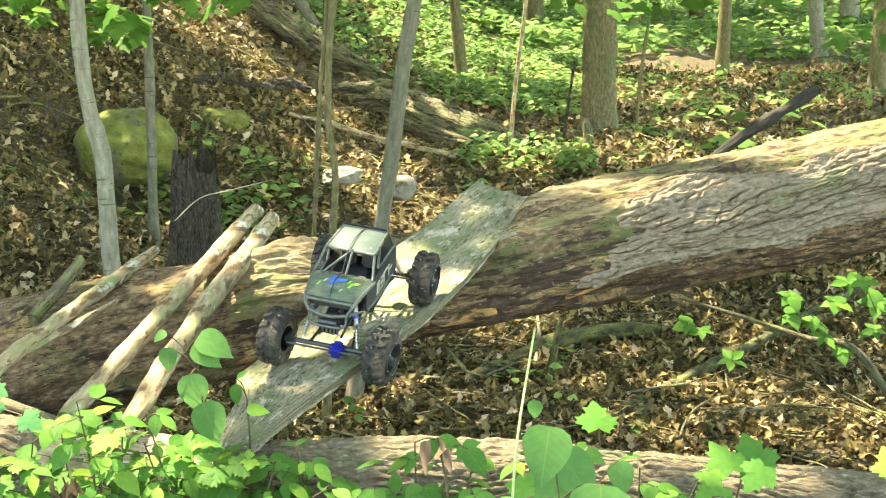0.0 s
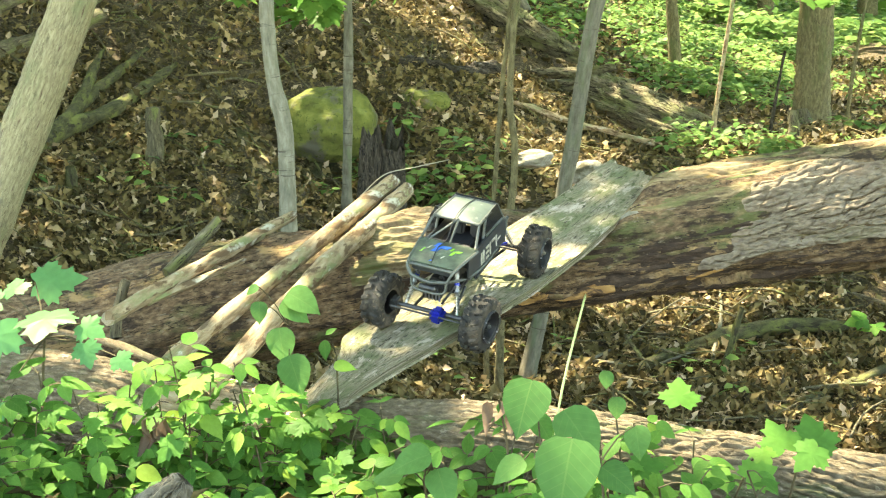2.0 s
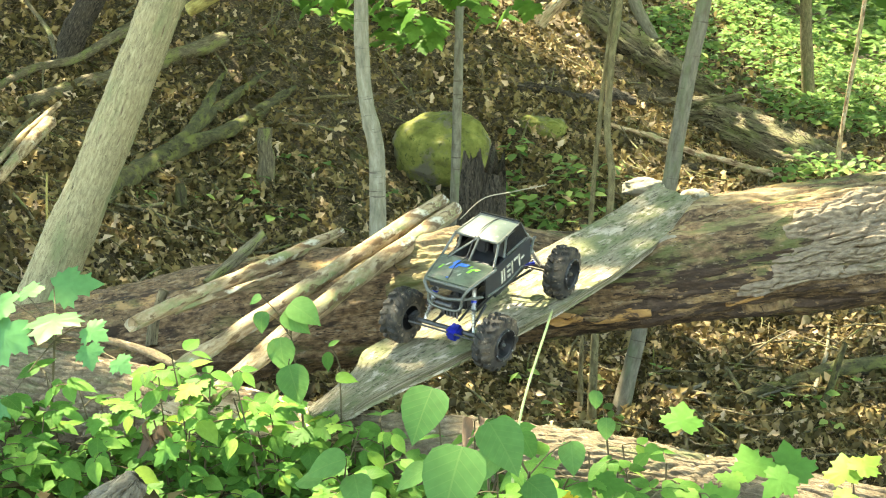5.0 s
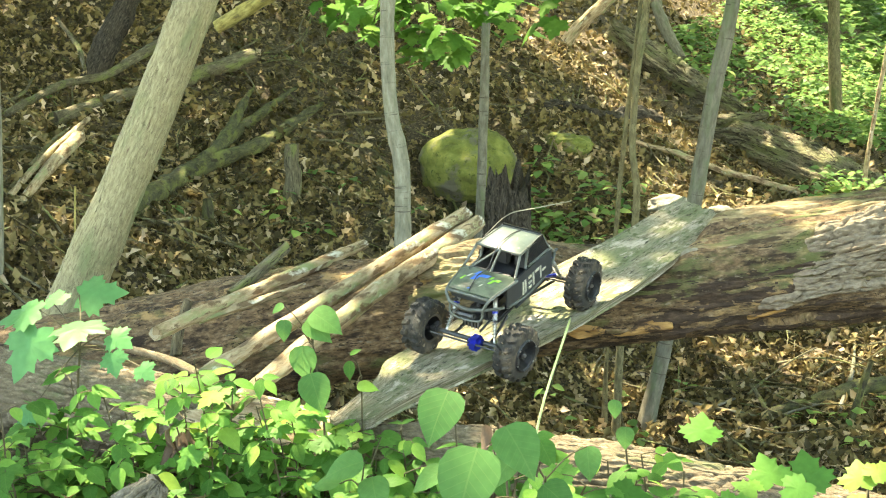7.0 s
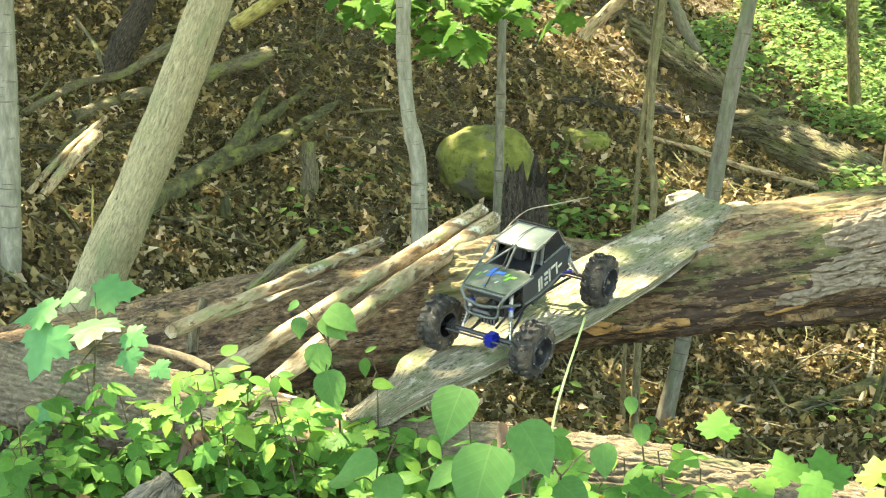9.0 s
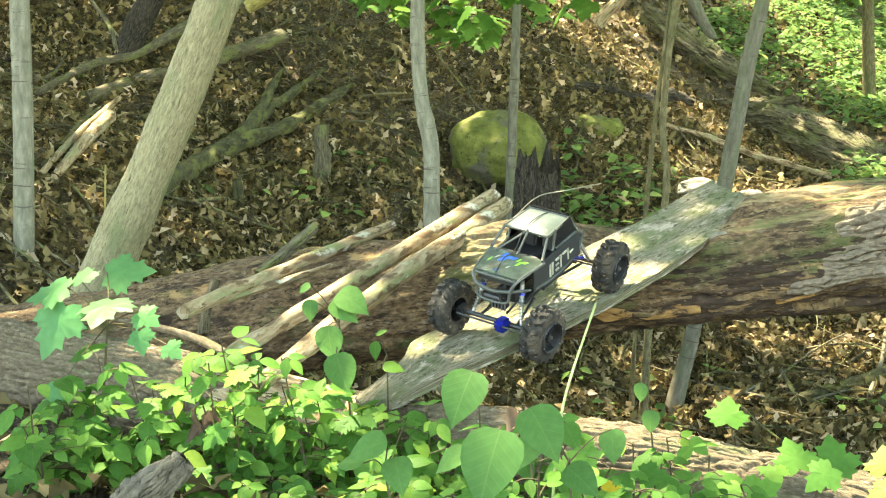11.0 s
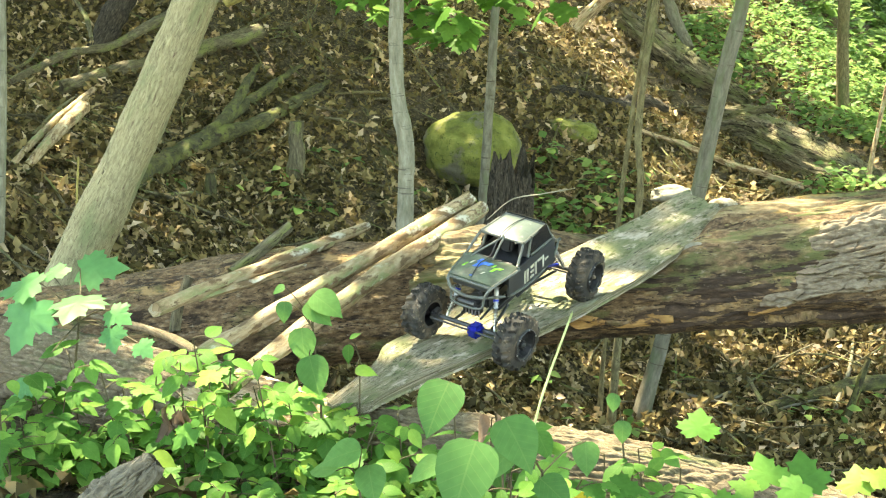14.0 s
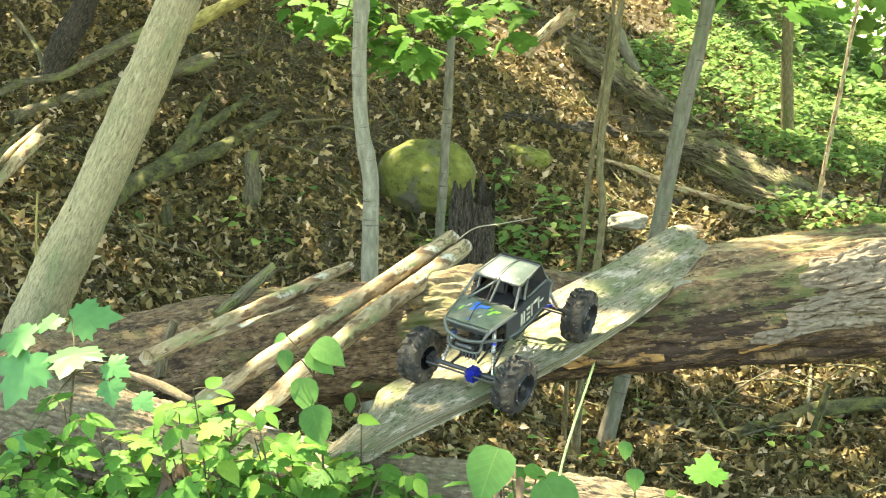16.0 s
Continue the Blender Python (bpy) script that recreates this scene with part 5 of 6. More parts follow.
def leaf_plant(name, base, leaves, data, label, seed, stem=0.0022, lift=0.55):
    """A plant given leaf by leaf: middle, size, heading and slope of each; every leaf has its own stalk."""
    rng = random.Random(seed)
    bx, by = base
    o = Vector((bx, by, gz(bx, by)))
    root = new(name)
    root.location = o
    mid = sum((Vector(q[:3]) for q in leaves), Vector()) / len(leaves) - o
    top = Vector((mid.x * 0.8, mid.y * 0.7 + 0.02, mid.z - 0.02))
    tube("stem", [(0, 0, -0.03, stem * 1.3), (top.x * 0.3 + 0.01, top.y * 0.4, top.z * 0.5, stem * 1.1), (*top, stem * 0.8)], M_STEM, root, n=14, seg=6)
    for x, y, z, s, yaw, pitch in leaves:
        q = set_leaf(root, data, Vector((x, y, z)) - o, s, yaw, pitch, rng.uniform(-0.15, 0.15), lift)
        tube("leaf_stalk", [(*top, stem * 0.6), (*((top + q) * 0.5 + Vector((0, 0.004, 0.008))), stem * 0.5), (*q, stem * 0.4)], M_STEM, root, n=7, seg=5)
    return tagged(root, label, "plant", group="undergrowth plants by the camera")


OV, RD, MP = "leafy green shrub with oval leaves beside the near log", "green plant with large round leaves at the gully's edge", "maple seedling with pointed green lobes"
left_bank = [(-0.868, 1.75, 0.865), (-0.882, 1.75, 0.791), (-0.940, 1.92, 0.754), (-0.927, 1.95, 0.797), (-0.927, 2.00, 0.828), (-0.878, 2.00, 0.876), (-0.885, 2.00, 0.790), (-0.879, 1.95, 0.730), (-0.835, 2.05, 0.840), (-0.780, 2.05, 0.804), (-0.810, 2.00, 0.745), (-0.742, 2.00, 0.742), (-0.729, 2.10, 0.836), (-0.675, 2.10, 0.872), (-0.634, 2.08, 0.922), (-0.602, 2.10, 0.868), (-0.555, 2.10, 0.868), (-0.514, 2.12, 0.886), (-0.701, 2.10, 0.759), (-0.618, 2.12, 0.789), (-0.580, 2.15, 0.750), (-0.528, 2.15, 0.818), (-0.499, 2.20, 0.748), (-0.473, 2.20, 0.795)]
middle_bank = [(-0.633, 2.10, 0.694), (-0.566, 2.10, 0.673), (-0.524, 2.20, 0.695), (-0.458, 2.20, 0.692), (-0.516, 2.08, 0.642), (-0.457, 2.12, 0.639), (-0.651, 2.05, 0.668), (-0.559, 1.98, 0.658), (-0.421, 2.18, 0.652), (-0.348, 2.22, 0.670), (-0.300, 2.26, 0.697), (-0.431, 2.27, 0.721), (-0.363, 2.28, 0.746), (-0.297, 2.28, 0.742), (-0.252, 2.28, 0.760), (-0.212, 2.20, 0.694), (-0.222, 2.10, 0.684), (-0.270, 2.00, 0.671), (-0.158, 1.90, 0.705), (-0.296, 1.90, 0.668), (-0.913, 1.90, 0.661), (-0.812, 1.95, 0.673), (-0.904, 1.85, 0.723)]
right_bank = [(-0.005, 2.15, 0.822), (0.065, 2.15, 0.814), (0.104, 2.10, 0.781), (0.200, 1.60, 0.902), (0.208, 1.42, 0.905), (0.214, 2.20, 0.769), (0.292, 2.10, 0.767), (0.406, 1.95, 0.840), (0.429, 1.65, 0.870), (0.373, 1.50, 0.905), (0.297, 1.50, 0.894), (0.266, 1.80, 0.841), (0.499, 1.70, 0.874), (-0.079, 2.10, 0.745), (0.056, 1.60, 0.830), (0.280, 2.20, 0.789)]
for i, (x, y, z) in enumerate(left_bank + middle_bank + right_bank):
    lobes = i % 7 == 2
    size = 0.047 if y > 1.7 else 0.04
    shrub("maple_seedling" if lobes else "shrub", (x, y, z), D_SEEDLING if lobes else D_OVATE, 5 + i % 4, size, MP if lobes else OV, 400 + i, reach=0.10 if y > 1.7 else 0.08, odd=D_YELLOW if i in (18, 33, 58) else None)

PI = math.pi
leaf_plant("round_leaf_plant", (0.26, 1.22), [(0.225, 1.165, 1.098, 0.076, 3.0, -0.25), (0.285, 1.10, 1.035, 0.098, 3.05, -0.35), (0.20, 1.2, 1.0, 0.05, 2.2, -0.2)], D_ROUND, RD, 451)
leaf_plant("round_leaf_plant", (0.30, 1.4), [(0.268, 1.38, 1.0, 0.085, 3.9, -0.35), (0.235, 1.42, 0.955, 0.06, 2.6, -0.3), (0.32, 1.4, 0.93, 0.06, 4.2, -0.2), (0.34, 1.5, 0.955, 0.05, 3.4, -0.5)], D_ROUND, RD, 452)
leaf_plant("round_leaf_plant", (0.09, 1.3), [(0.06, 1.25, 0.985, 0.06, 2.0, -0.1), (0.10, 1.26, 0.95, 0.055, 3.6, -0.3), (0.02, 1.28, 0.95, 0.05, 1.4, -0.2)], D_ROUND, RD, 453)
leaf_plant("round_leaf_plant", (0.25, 2.22), [(0.247, 2.2, 0.80, 0.045, 3.2, -0.8), (0.225, 2.2, 0.855, 0.038, 3.0, -0.9)], D_ROUND, RD, 454)
leaf_plant("broad_leaf_sapling", (-0.42, 2.26), [(-0.401, 2.22, 0.978, 0.078, 4.4, -0.3), (-0.415, 2.21, 0.958, 0.07, 4.6, -0.5), (-0.487, 2.2, 0.955, 0.046, 3.2, -0.7), (-0.437, 2.19, 0.892, 0.075, 3.4, -0.9), (-0.405, 2.18, 0.835, 0.085, 3.7, -0.8), (-0.50, 2.2, 1.0, 0.03, 2.2, -0.2)], D_ROUND, "slender sapling with broad drooping green leaves", 455, 0.0026)
leaf_plant("leafy_sprig", (-0.365, 2.31), [(-0.373, 2.284, 0.861, 0.044, 3.3, -0.6), (-0.36, 2.284, 0.90, 0.028, 5.4, 0.2), (-0.33, 2.28, 0.83, 0.05, 4.9, -0.1)], D_OVATE, "small sprig with yellow-green leaves before the board", 456)
leaf_plant("maple_seedling", (0.37, 2.47), [(0.357, 2.442, 0.772, 0.078, 0.1, 0.1)], D_SEEDLING, MP, 471)
leaf_plant("maple_seedling", (0.44, 2.02), [(0.55, 1.95, 0.84, 0.07, 0.5, 0.2), (0.52, 1.90, 0.82, 0.05, 1.2, 0.0), (0.52, 1.80, 0.82, 0.06, -1.0, 0.0)], D_SEEDLING, MP, 472)
leaf_plant("maple_seedling", (0.55, 2.02), [(0.61, 2.00, 0.83, 0.08, 0.3, 0.3), (0.60, 1.90, 0.82, 0.06, 2.4, -0.3)], D_SEEDLING, MP, 473)
leaf_plant("maple_seedling", (0.74, 1.55), [(0.72, 1.50, 0.98, 0.05, 0.2, 0.1), (0.75, 1.50, 0.99, 0.045, -0.7, 0.0), (0.72, 1.45, 0.95, 0.04, 2.2, -0.2)], leaf_data("leaf", MAPLE, M_LIMELEAF), "maple seedling with bright yellow-green leaves", 474)
leaf_plant("maple_sapling", (-0.93, 2.06), [(-1.02, 2.03, 0.976, 0.10, 1.9, -0.1), (-0.964, 2.08, 1.01, 0.06, 0.4, -0.1), (-0.930, 2.2, 1.002, 0.105, -1.2, -0.1), (-0.858, 1.99, 0.959, 0.11, 3.3, 0.3), (-0.972, 1.98, 0.911, 0.12, 2.9, -0.45), (-0.771, 2.02, 0.944, 0.058, -1.9, -0.2), (-0.768, 1.99, 0.901, 0.055, 3.6, -0.4), (-0.955, 1.95, 0.782, 0.058, 2.6, -0.3), (-0.687, 1.98, 0.892, 0.045, 4.2, -0.3)], D_MAPLE, "maple sapling with wide pale green sunlit leaves", 475, 0.003, 0.6)


def hanging_branch(name, start, clusters, seed, size=0.13, per=7, label="leafy maple branch hanging into view"):
    rng = random.Random(seed)
    root = new(name)
    root.location = start
    o = Vector(start)
    for c in clusters:
        q = Vector(c) - o
        tube("twig", [(0, 0, 0, 0.010), (*(q * 0.55 + Vector((0, 0, 0.10))), 0.006), (*q, 0.003)], M_STEM, root, n=12, seg=6)
        for _ in range(per):
            p = q + Vector((rng.uniform(-0.17, 0.17), rng.uniform(-0.2, 0.2), rng.uniform(-0.09, 0.12)))
            add_leaf(root, D_CANOPY, p, size * rng.uniform(0.7, 1.15), rng.uniform(0, 6.28), rng.uniform(-1.0, -0.1), rng.uniform(-0.4, 0.4))
    return tagged(root, label, "branch")


hanging_branch("maple_branch", (-2.2, 7.6, 2.5), [(-2.58, 7.5, 1.74), (-2.4, 7.4, 1.66), (-2.19, 7.5, 1.72), (-1.98, 7.5, 1.58), (-1.86, 7.45, 1.66), (-1.63, 7.5, 1.68), (-1.42, 7.5, 1.76), (-2.08, 7.5, 1.50), (-1.8, 7.6, 1.78), (-2.3, 7.6, 1.8), (-2.65, 7.5, 1.68)], 501, per=13)
hanging_branch("maple_branch", (-0.2, 7.3, 2.4), [(-0.45, 7.3, 1.92), (-0.2, 7.25, 1.95), (0.15, 7.2, 1.88), (0.0, 7.3, 2.0), (0.4, 7.2, 1.93)], 502, per=5)
hanging_branch("maple_branch", (0.8, 8.0, 2.3), [(0.67, 8.0, 1.66), (0.80, 8.0, 1.62), (0.95, 8.0, 1.7)], 503, 0.11, 5, "small sunlit maple branch in front of a stout tree")
hanging_branch("maple_branch", (3.6, 11.0, 2.6), [(3.0, 11.0, 1.6), (3.3, 11.0, 1.45), (3.55, 10.9, 1.6), (3.2, 10.8, 1.25), (3.5, 10.8, 1.15), (2.8, 11.0, 1.4)], 504, 0.14, 8, "leafy green maple branch at the forest's edge")


def creeper():
    """The vine shrub over the gully: a bare twig and fans of five leaves."""
    root = new("creeper_plant")
    b = Vector((2.35, 6.3, gz(2.35, 6.3)))
    root.location = b
    rng = random.Random(511)
    for x, y, z in [(1.01, 6.3, 0.10), (1.08, 6.3, 0.07), (1.47, 6.2, 0.17), (1.58, 6.2, 0.14), (1.68, 6.2, 0.23), (1.71, 6.1, 0.34), (1.76, 6.0, 0.36), (1.63, 6.2, 0.06), (1.71, 6.2, 0.0), (1.47, 6.2, 0.26), (1.85, 6.1, 0.25), (1.95, 6.1, 0.4), (1.2, 6.2, -0.05), (1.84, 6.1, 0.12)]:
        q = Vector((x, y, z)) - b
        tube("vine", [(0, 0, -0.05, 0.004), (*(q * 0.45 + Vector((0.1 * rng.uniform(-1, 1), 0.05, 0.12 * rng.uniform(-0.3, 1)))), 0.003), (*q, 0.0018)], M_STEM, root, n=10, seg=5)
        a = rng.uniform(0, 6.28)
        for i in range(5):
            add_leaf(root, D_OVATE, q, rng.uniform(0.055, 0.10), a + i * 1.256, rng.uniform(-0.4, 0.2), rng.uniform(-0.3, 0.3), rng.uniform(0.3, 0.8))
    tagged(root, "five-leaved green creeper growing over the gully leaves", "plant")


creeper()


def withered(name, top, count, seed):
    """A few dead brown leaves that hang from a broken twig."""
    rng = random.Random(seed)
    root = new(name)
    b = Vector((top[0] + 0.02, top[1] + 0.03, gz(top[0] + 0.02, top[1] + 0.03)))
    root.location = b
    q = Vector(top) - b
    tube("stem", [(0, 0, -0.02, 0.003), (*(q * 0.6 + Vector((0.01, 0, 0))), 0.0025), (*q, 0.002)], M_STEM, root, n=10, seg=6)
    for _ in range(count):
        p = q + Vector((rng.uniform(-0.025, 0.025), rng.uniform(-0.02, 0.02), rng.uniform(-0.03, 0.0)))
        add_leaf(root, D_BROWN, p, rng.uniform(0.04, 0.065), rng.uniform(0, 6.28), rng.uniform(-1.7, -1.2), rng.uniform(-0.6, 0.6))
    tagged(root, "withered brown leaves hanging on a broken stem", "plant")


withered("withered_plant", (-0.659, 2.05, 0.764), 7, 521)
withered("withered_plant", (0.047, 2.00, 0.859), 3, 522)
pole("bare_twig", [(0.98, 6.5, 0.19, 0.006), (1.24, 6.4, 0.13, 0.010), (1.55, 6.3, 0.04, 0.014), (1.80, 6.2, -0.02, 0.018), (2.1, 6.2, -0.5, 0.02)], M_DEAD, "bare grey twig sticking out over the gully", 512, n=30, seg=9, amount=0.002)
pole("grass_stalk", [(0.165, 1.80, 0.58, 0.0024), (0.18, 1.76, 0.80, 0.0024), (0.192, 1.765, 0.94, 0.0022), (0.22, 1.842, 1.094, 0.002)], M_REED, "single pale green stalk beside the near log", 513, "grass", n=20, seg=7, amount=0.0)
pole("bare_twig", [(-1.76, 7.6, 0.42, 0.003), (-1.59, 7.5, 0.56, 0.003), (-1.39, 7.4, 0.62, 0.003), (-1.17, 7.3, 0.68, 0.003)], M_PALE, "thin arching twig springing from the stump", 514, n=24, seg=7, amount=0.001)
M_CHUNK = surface("grey_furrowed_chunk", [(0.3, (0.06, 0.05, 0.036)), (0.5, (0.12, 0.103, 0.075)), (0.7, (0.19, 0.165, 0.122))], (40.0, 120.0, 1.0), uv=True, bump=1.0, dist=0.005)
tagged(tube("bark_chunk", [(-0.53, 1.37, 0.68, 0.022), (-0.455, 1.40, 0.74, 0.027), (-0.405, 1.425, 0.80, 0.026), (-0.363, 1.455, 0.843, 0.016), (-0.350, 1.46, 0.856, 0.005)], M_CHUNK, n=150, seg=120, bump=lambda s, a, p: furrowed(s, a * 0.04 + 0.1 * s, 0.045, 0.012, 0.012, 515) + 0.006 * np.cos(a * 2)), "broken chunk of grey furrowed bark on the bank", "bark")
pole("bare_twig", [(-0.75, 1.35, 0.74, 0.008), (-0.5, 1.38, 0.75, 0.010), (-0.25, 1.36, 0.74, 0.009), (-0.05, 1.4, 0.75, 0.006)], M_DEAD, "dark dead twig lying on the near bank", 516, n=24, seg=8, amount=0.002)
pole("bare_twig", [(0.60, 1.12, 0.92, 0.006), (0.74, 1.2, 0.98, 0.006), (0.9, 1.3, 1.03, 0.005)], M_DEAD, "pale brown twig between the seedlings", 517, n=16, seg=7, amount=0.001)

# thin grey sticks on the gully floor
for k, (a, b) in enumerate([((-0.63, 8.56), (-0.36, 8.30)), ((-0.87, 7.98), (-0.08, 7.68)), ((-0.30, 8.28), (0.02, 7.40)), ((-0.08, 7.68), (0.33, 8.0)), ((0.13, 8.32), (0.32, 8.74)), ((0.30, 7.86), (0.30, 8.98)), ((-0.19, 8.9), (0.13, 9.14)), ((-0.55, 7.68), (-0.30, 7.98)), ((0.7, 7.3), (1.3, 7.7)), ((1.0, 6.9), (1.9, 7.2))]):
    m = ((a[0] + b[0]) / 2 + 0.03, (a[1] + b[1]) / 2 - 0.02)
    r = 0.007 + 0.003 * (k % 3)
    pole("fallen_stick", [(*a, gz(*a) + 0.03, r), (*m, gz(*m) + 0.06, r * 0.9), (*b, gz(*b) + 0.04, r * 0.6)], M_TRUNK3 if k % 2 else M_DEAD, "thin grey dead stick lying across the gully leaves", 530 + k, "stick", n=24, seg=8, amount=0.003)
pole("tree_stub", [(0.80, 12.0, 0.28, 0.055), (0.81, 12.0, 0.48, 0.05), (0.79, 12.02, 0.63, 0.03)], M_GREYLOG, "pale broken stub beside a stout tree", 541, cat="stump", n=24, amount=0.012)
pole("bare_twig", [(0.62, 12.6, 0.35, 0.016), (0.66, 12.6, 0.7, 0.014), (0.72, 12.6, 1.1, 0.010)], M_STUMP, "thin dark upright dead stick by the tree", 542, n=20, seg=8, amount=0.003)
# thin dead sticks on the slope
for k, (a, b) in enumerate([((-5.88, 9.36), (-5.44, 8.98)), ((-4.38, 6.62), (-4.21, 6.74)), ((-3.85, 5.90), (-4.79, 7.84)), ((-3.74, 9.12), (-3.29, 9.62)), ((-3.77, 9.84), (-3.48, 10.18)), ((-3.55, 7.36), (-3.50, 6.74)), ((-3.79, 8.54), (-4.18, 8.86)), ((-5.29, 7.72), (-5.54, 8.54)), ((-3.67, 10.64), (-4.02, 10.76)), ((-2.57, 12.10), (-2.95, 11.96))]):
    m = ((a[0] + b[0]) / 2 + 0.04, (a[1] + b[1]) / 2 + 0.03)
    r = 0.008 + 0.004 * (k % 3)
    pole("fallen_stick", [(*a, gz(*a) + 0.03, r), (*m, gz(*m) + 0.07, r * 0.9), (*b, gz(*b) + 0.05, r * 0.6)], M_DEAD if k % 2 else M_TRUNK2, "thin dead stick lying on the leafy slope", 560 + k, "stick", n=24, seg=8, amount=0.003)


# ---- radio-controlled rock crawler ----
M_RUBBER = surface("dusty_black_rubber", [(0.3, (0.014, 0.013, 0.012)), (0.7, (0.038, 0.035, 0.031))], 60.0, rough=0.85, bump=0.3, dist=0.002, extra=[((0.13, 0.10, 0.072), 22.0, 0.46, 0.74), ((0.22, 0.17, 0.125), 70.0, 0.58, 0.68)])
M_RIM = plain("black_wheel_plastic", (0.02, 0.02, 0.022), 0.4)
M_STEEL = plain("bright_steel", (0.55, 0.55, 0.56), 0.3, 1.0, wear=0.1)
M_CAGE = plain("dark_grey_painted_tube", (0.075, 0.08, 0.07), 0.45, 0.0)
M_DARKSTEEL = plain("dull_steel", (0.30, 0.30, 0.30), 0.4, 0.8)
M_BLACK = plain("black_plastic", (0.022, 0.022, 0.024), 0.45)
M_BLUE = plain("blue_anodised_metal", (0.012, 0.03, 0.34), 0.35, 0.6, wear=0.2)
M_BLUEPAINT = plain("bright_blue_paint", (0.02, 0.13, 0.55), 0.35)
M_LIME = plain("lime_green_paint", (0.22, 0.5, 0.05), 0.4)
M_CREAM = plain("cream_paint", (0.42, 0.40, 0.33), 0.5)
M_CAMO = surface("glossy_green_painted_shell", [(0.35, (0.045, 0.06, 0.045)), (0.5, (0.095, 0.12, 0.085)), (0.62, (0.06, 0.07, 0.058))], 26.0, rough=0.28, bump=0.05, dist=0.001, extra=[((0.14, 0.165, 0.13), 34.0, 0.6, 0.66)], spec=0.6, detail=3)
M_ROOF = surface("faded_green_roof_paint", [(0.3, (0.05, 0.068, 0.06)), (0.7, (0.09, 0.115, 0.102))], 30.0, rough=0.35, bump=0.05, dist=0.001, extra=[((0.22, 0.23, 0.21), 60.0, 0.6, 0.66)], spec=0.6)
M_DARKSHELL = plain("dark_grey_shell_panel", (0.035, 0.037, 0.04), 0.3)
M_TINT = plain("dark_tinted_window", (0.012, 0.013, 0.015), 0.12)
M_SEAT = plain("dark_cockpit_plastic", (0.03, 0.03, 0.035), 0.5)


def soft_box(name, size, mat, parent, place=(0, 0, 0), turn=(0, 0, 0), bevel=0.004, label="", taper=None):
    """A box with rounded edges; taper: how far its top's half-length and half-width shrink."""
    bm = bmesh.new()
    bmesh.ops.create_cube(bm, size=1)
    for v in bm.verts:
        if taper and v.co.z > 0:
            v.co.x *= taper[0]
            v.co.y *= taper[1]
        v.co = Vector((v.co.x * size[0], v.co.y * size[1], v.co.z * size[2]))
    bmesh.ops.bevel(bm, geom=bm.edges[:], offset=bevel, segments=2, affect="EDGES")
    bmesh.ops.transform(bm, matrix=pose(*place, *turn), verts=bm.verts)
    me = bpy.data.meshes.new(name)
    bm.to_mesh(me)
    bm.free()
    me.materials.append(mat)
    ob = new(name, me)
    ob.parent = parent
    if label:
        tagged(ob, label)
    return ob


def panel(name, corners, thick, mat, parent, label="", swell=0.0, n=8):
    """A thin shell panel between four corners (front left, front right, rear right, rear left), slightly swollen."""
    a, b, c, d = (np.array(q, float) for q in corners)
    u, w = np.meshgrid(np.linspace(0, 1, n), np.linspace(0, 1, n), indexing="ij")
    P = (a * ((1 - u) * (1 - w))[..., None] + b * ((1 - u) * w)[..., None] + c * (u * w)[..., None] + d * (u * (1 - w))[..., None])
    nrm = np.cross(b - a, d - a)
    nrm /= np.linalg.norm(nrm)
    P = P + nrm * (swell * 16 * u * (1 - u) * w * (1 - w))[..., None]
    v = np.concatenate([P.reshape(-1, 3), (P - nrm * thick).reshape(-1, 3)])
    g = np.arange(n * n).reshape(n, n)
    k = g + n * n
    f = [np.stack([g[:-1, :-1], g[:-1, 1:], g[1:, 1:], g[1:, :-1]], -1).reshape(-1, 4), np.stack([k[:-1, :-1], k[1:, :-1], k[1:, 1:], k[:-1, 1:]], -1).reshape(-1, 4)]
    for p, q in ((g[:, 0], k[:, 0]), (k[:, -1], g[:, -1]), (k[0], g[0]), (g[-1], k[-1])):
        f.append(np.stack([p[:-1], p[1:], q[1:], q[:-1]], -1))
    return build(name, v, np.concatenate(f), mat, parent, label, smooth=False)


def bar(name, pts, r, mat, parent, label="", seg=8):
    return tube(name, [(*p, r) for p in pts], mat, parent, n=max(6, 6 * (len(pts) - 1)), seg=seg, label=label)


def tyre_mesh():
    """A balloon tyre round the x axis with chevron lugs."""
    na, nw, R, W = 168, 22, 0.0605, 0.058
    th, w = np.meshgrid(np.linspace(0, 2 * math.pi, na, endpoint=False), np.linspace(-1, 1, nw), indexing="ij")
    x = np.sign(w) * np.abs(w) ** 0.8 * W / 2 * (1 - 0.12 * np.maximum(0, np.abs(w) - 0.8) / 0.2)
    r = 0.036 + (R - 0.036) * (1 - np.abs(w) ** 5) ** 0.5
    lug = (np.sin(th * 16 + np.abs(w) * 3.4 + (w > 0) * 1.4) > 0.05) & (np.abs(w) > 0.12) & (np.abs(w) < 0.93)
    r = r + np.where(lug, 0.0072, 0.0) * np.where(np.abs(w) > 0.8, 0.6, 1.0)
    v = np.stack([x, r * np.cos(th), r * np.sin(th)], -1).reshape(-1, 3)
    g = np.arange(na * nw).reshape(na, nw)
    gn = np.roll(g, -1, 0)
    f = np.stack([g[:, :-1], gn[:, :-1], gn[:, 1:], g[:, 1:]], -1).reshape(-1, 4)
    return v, f


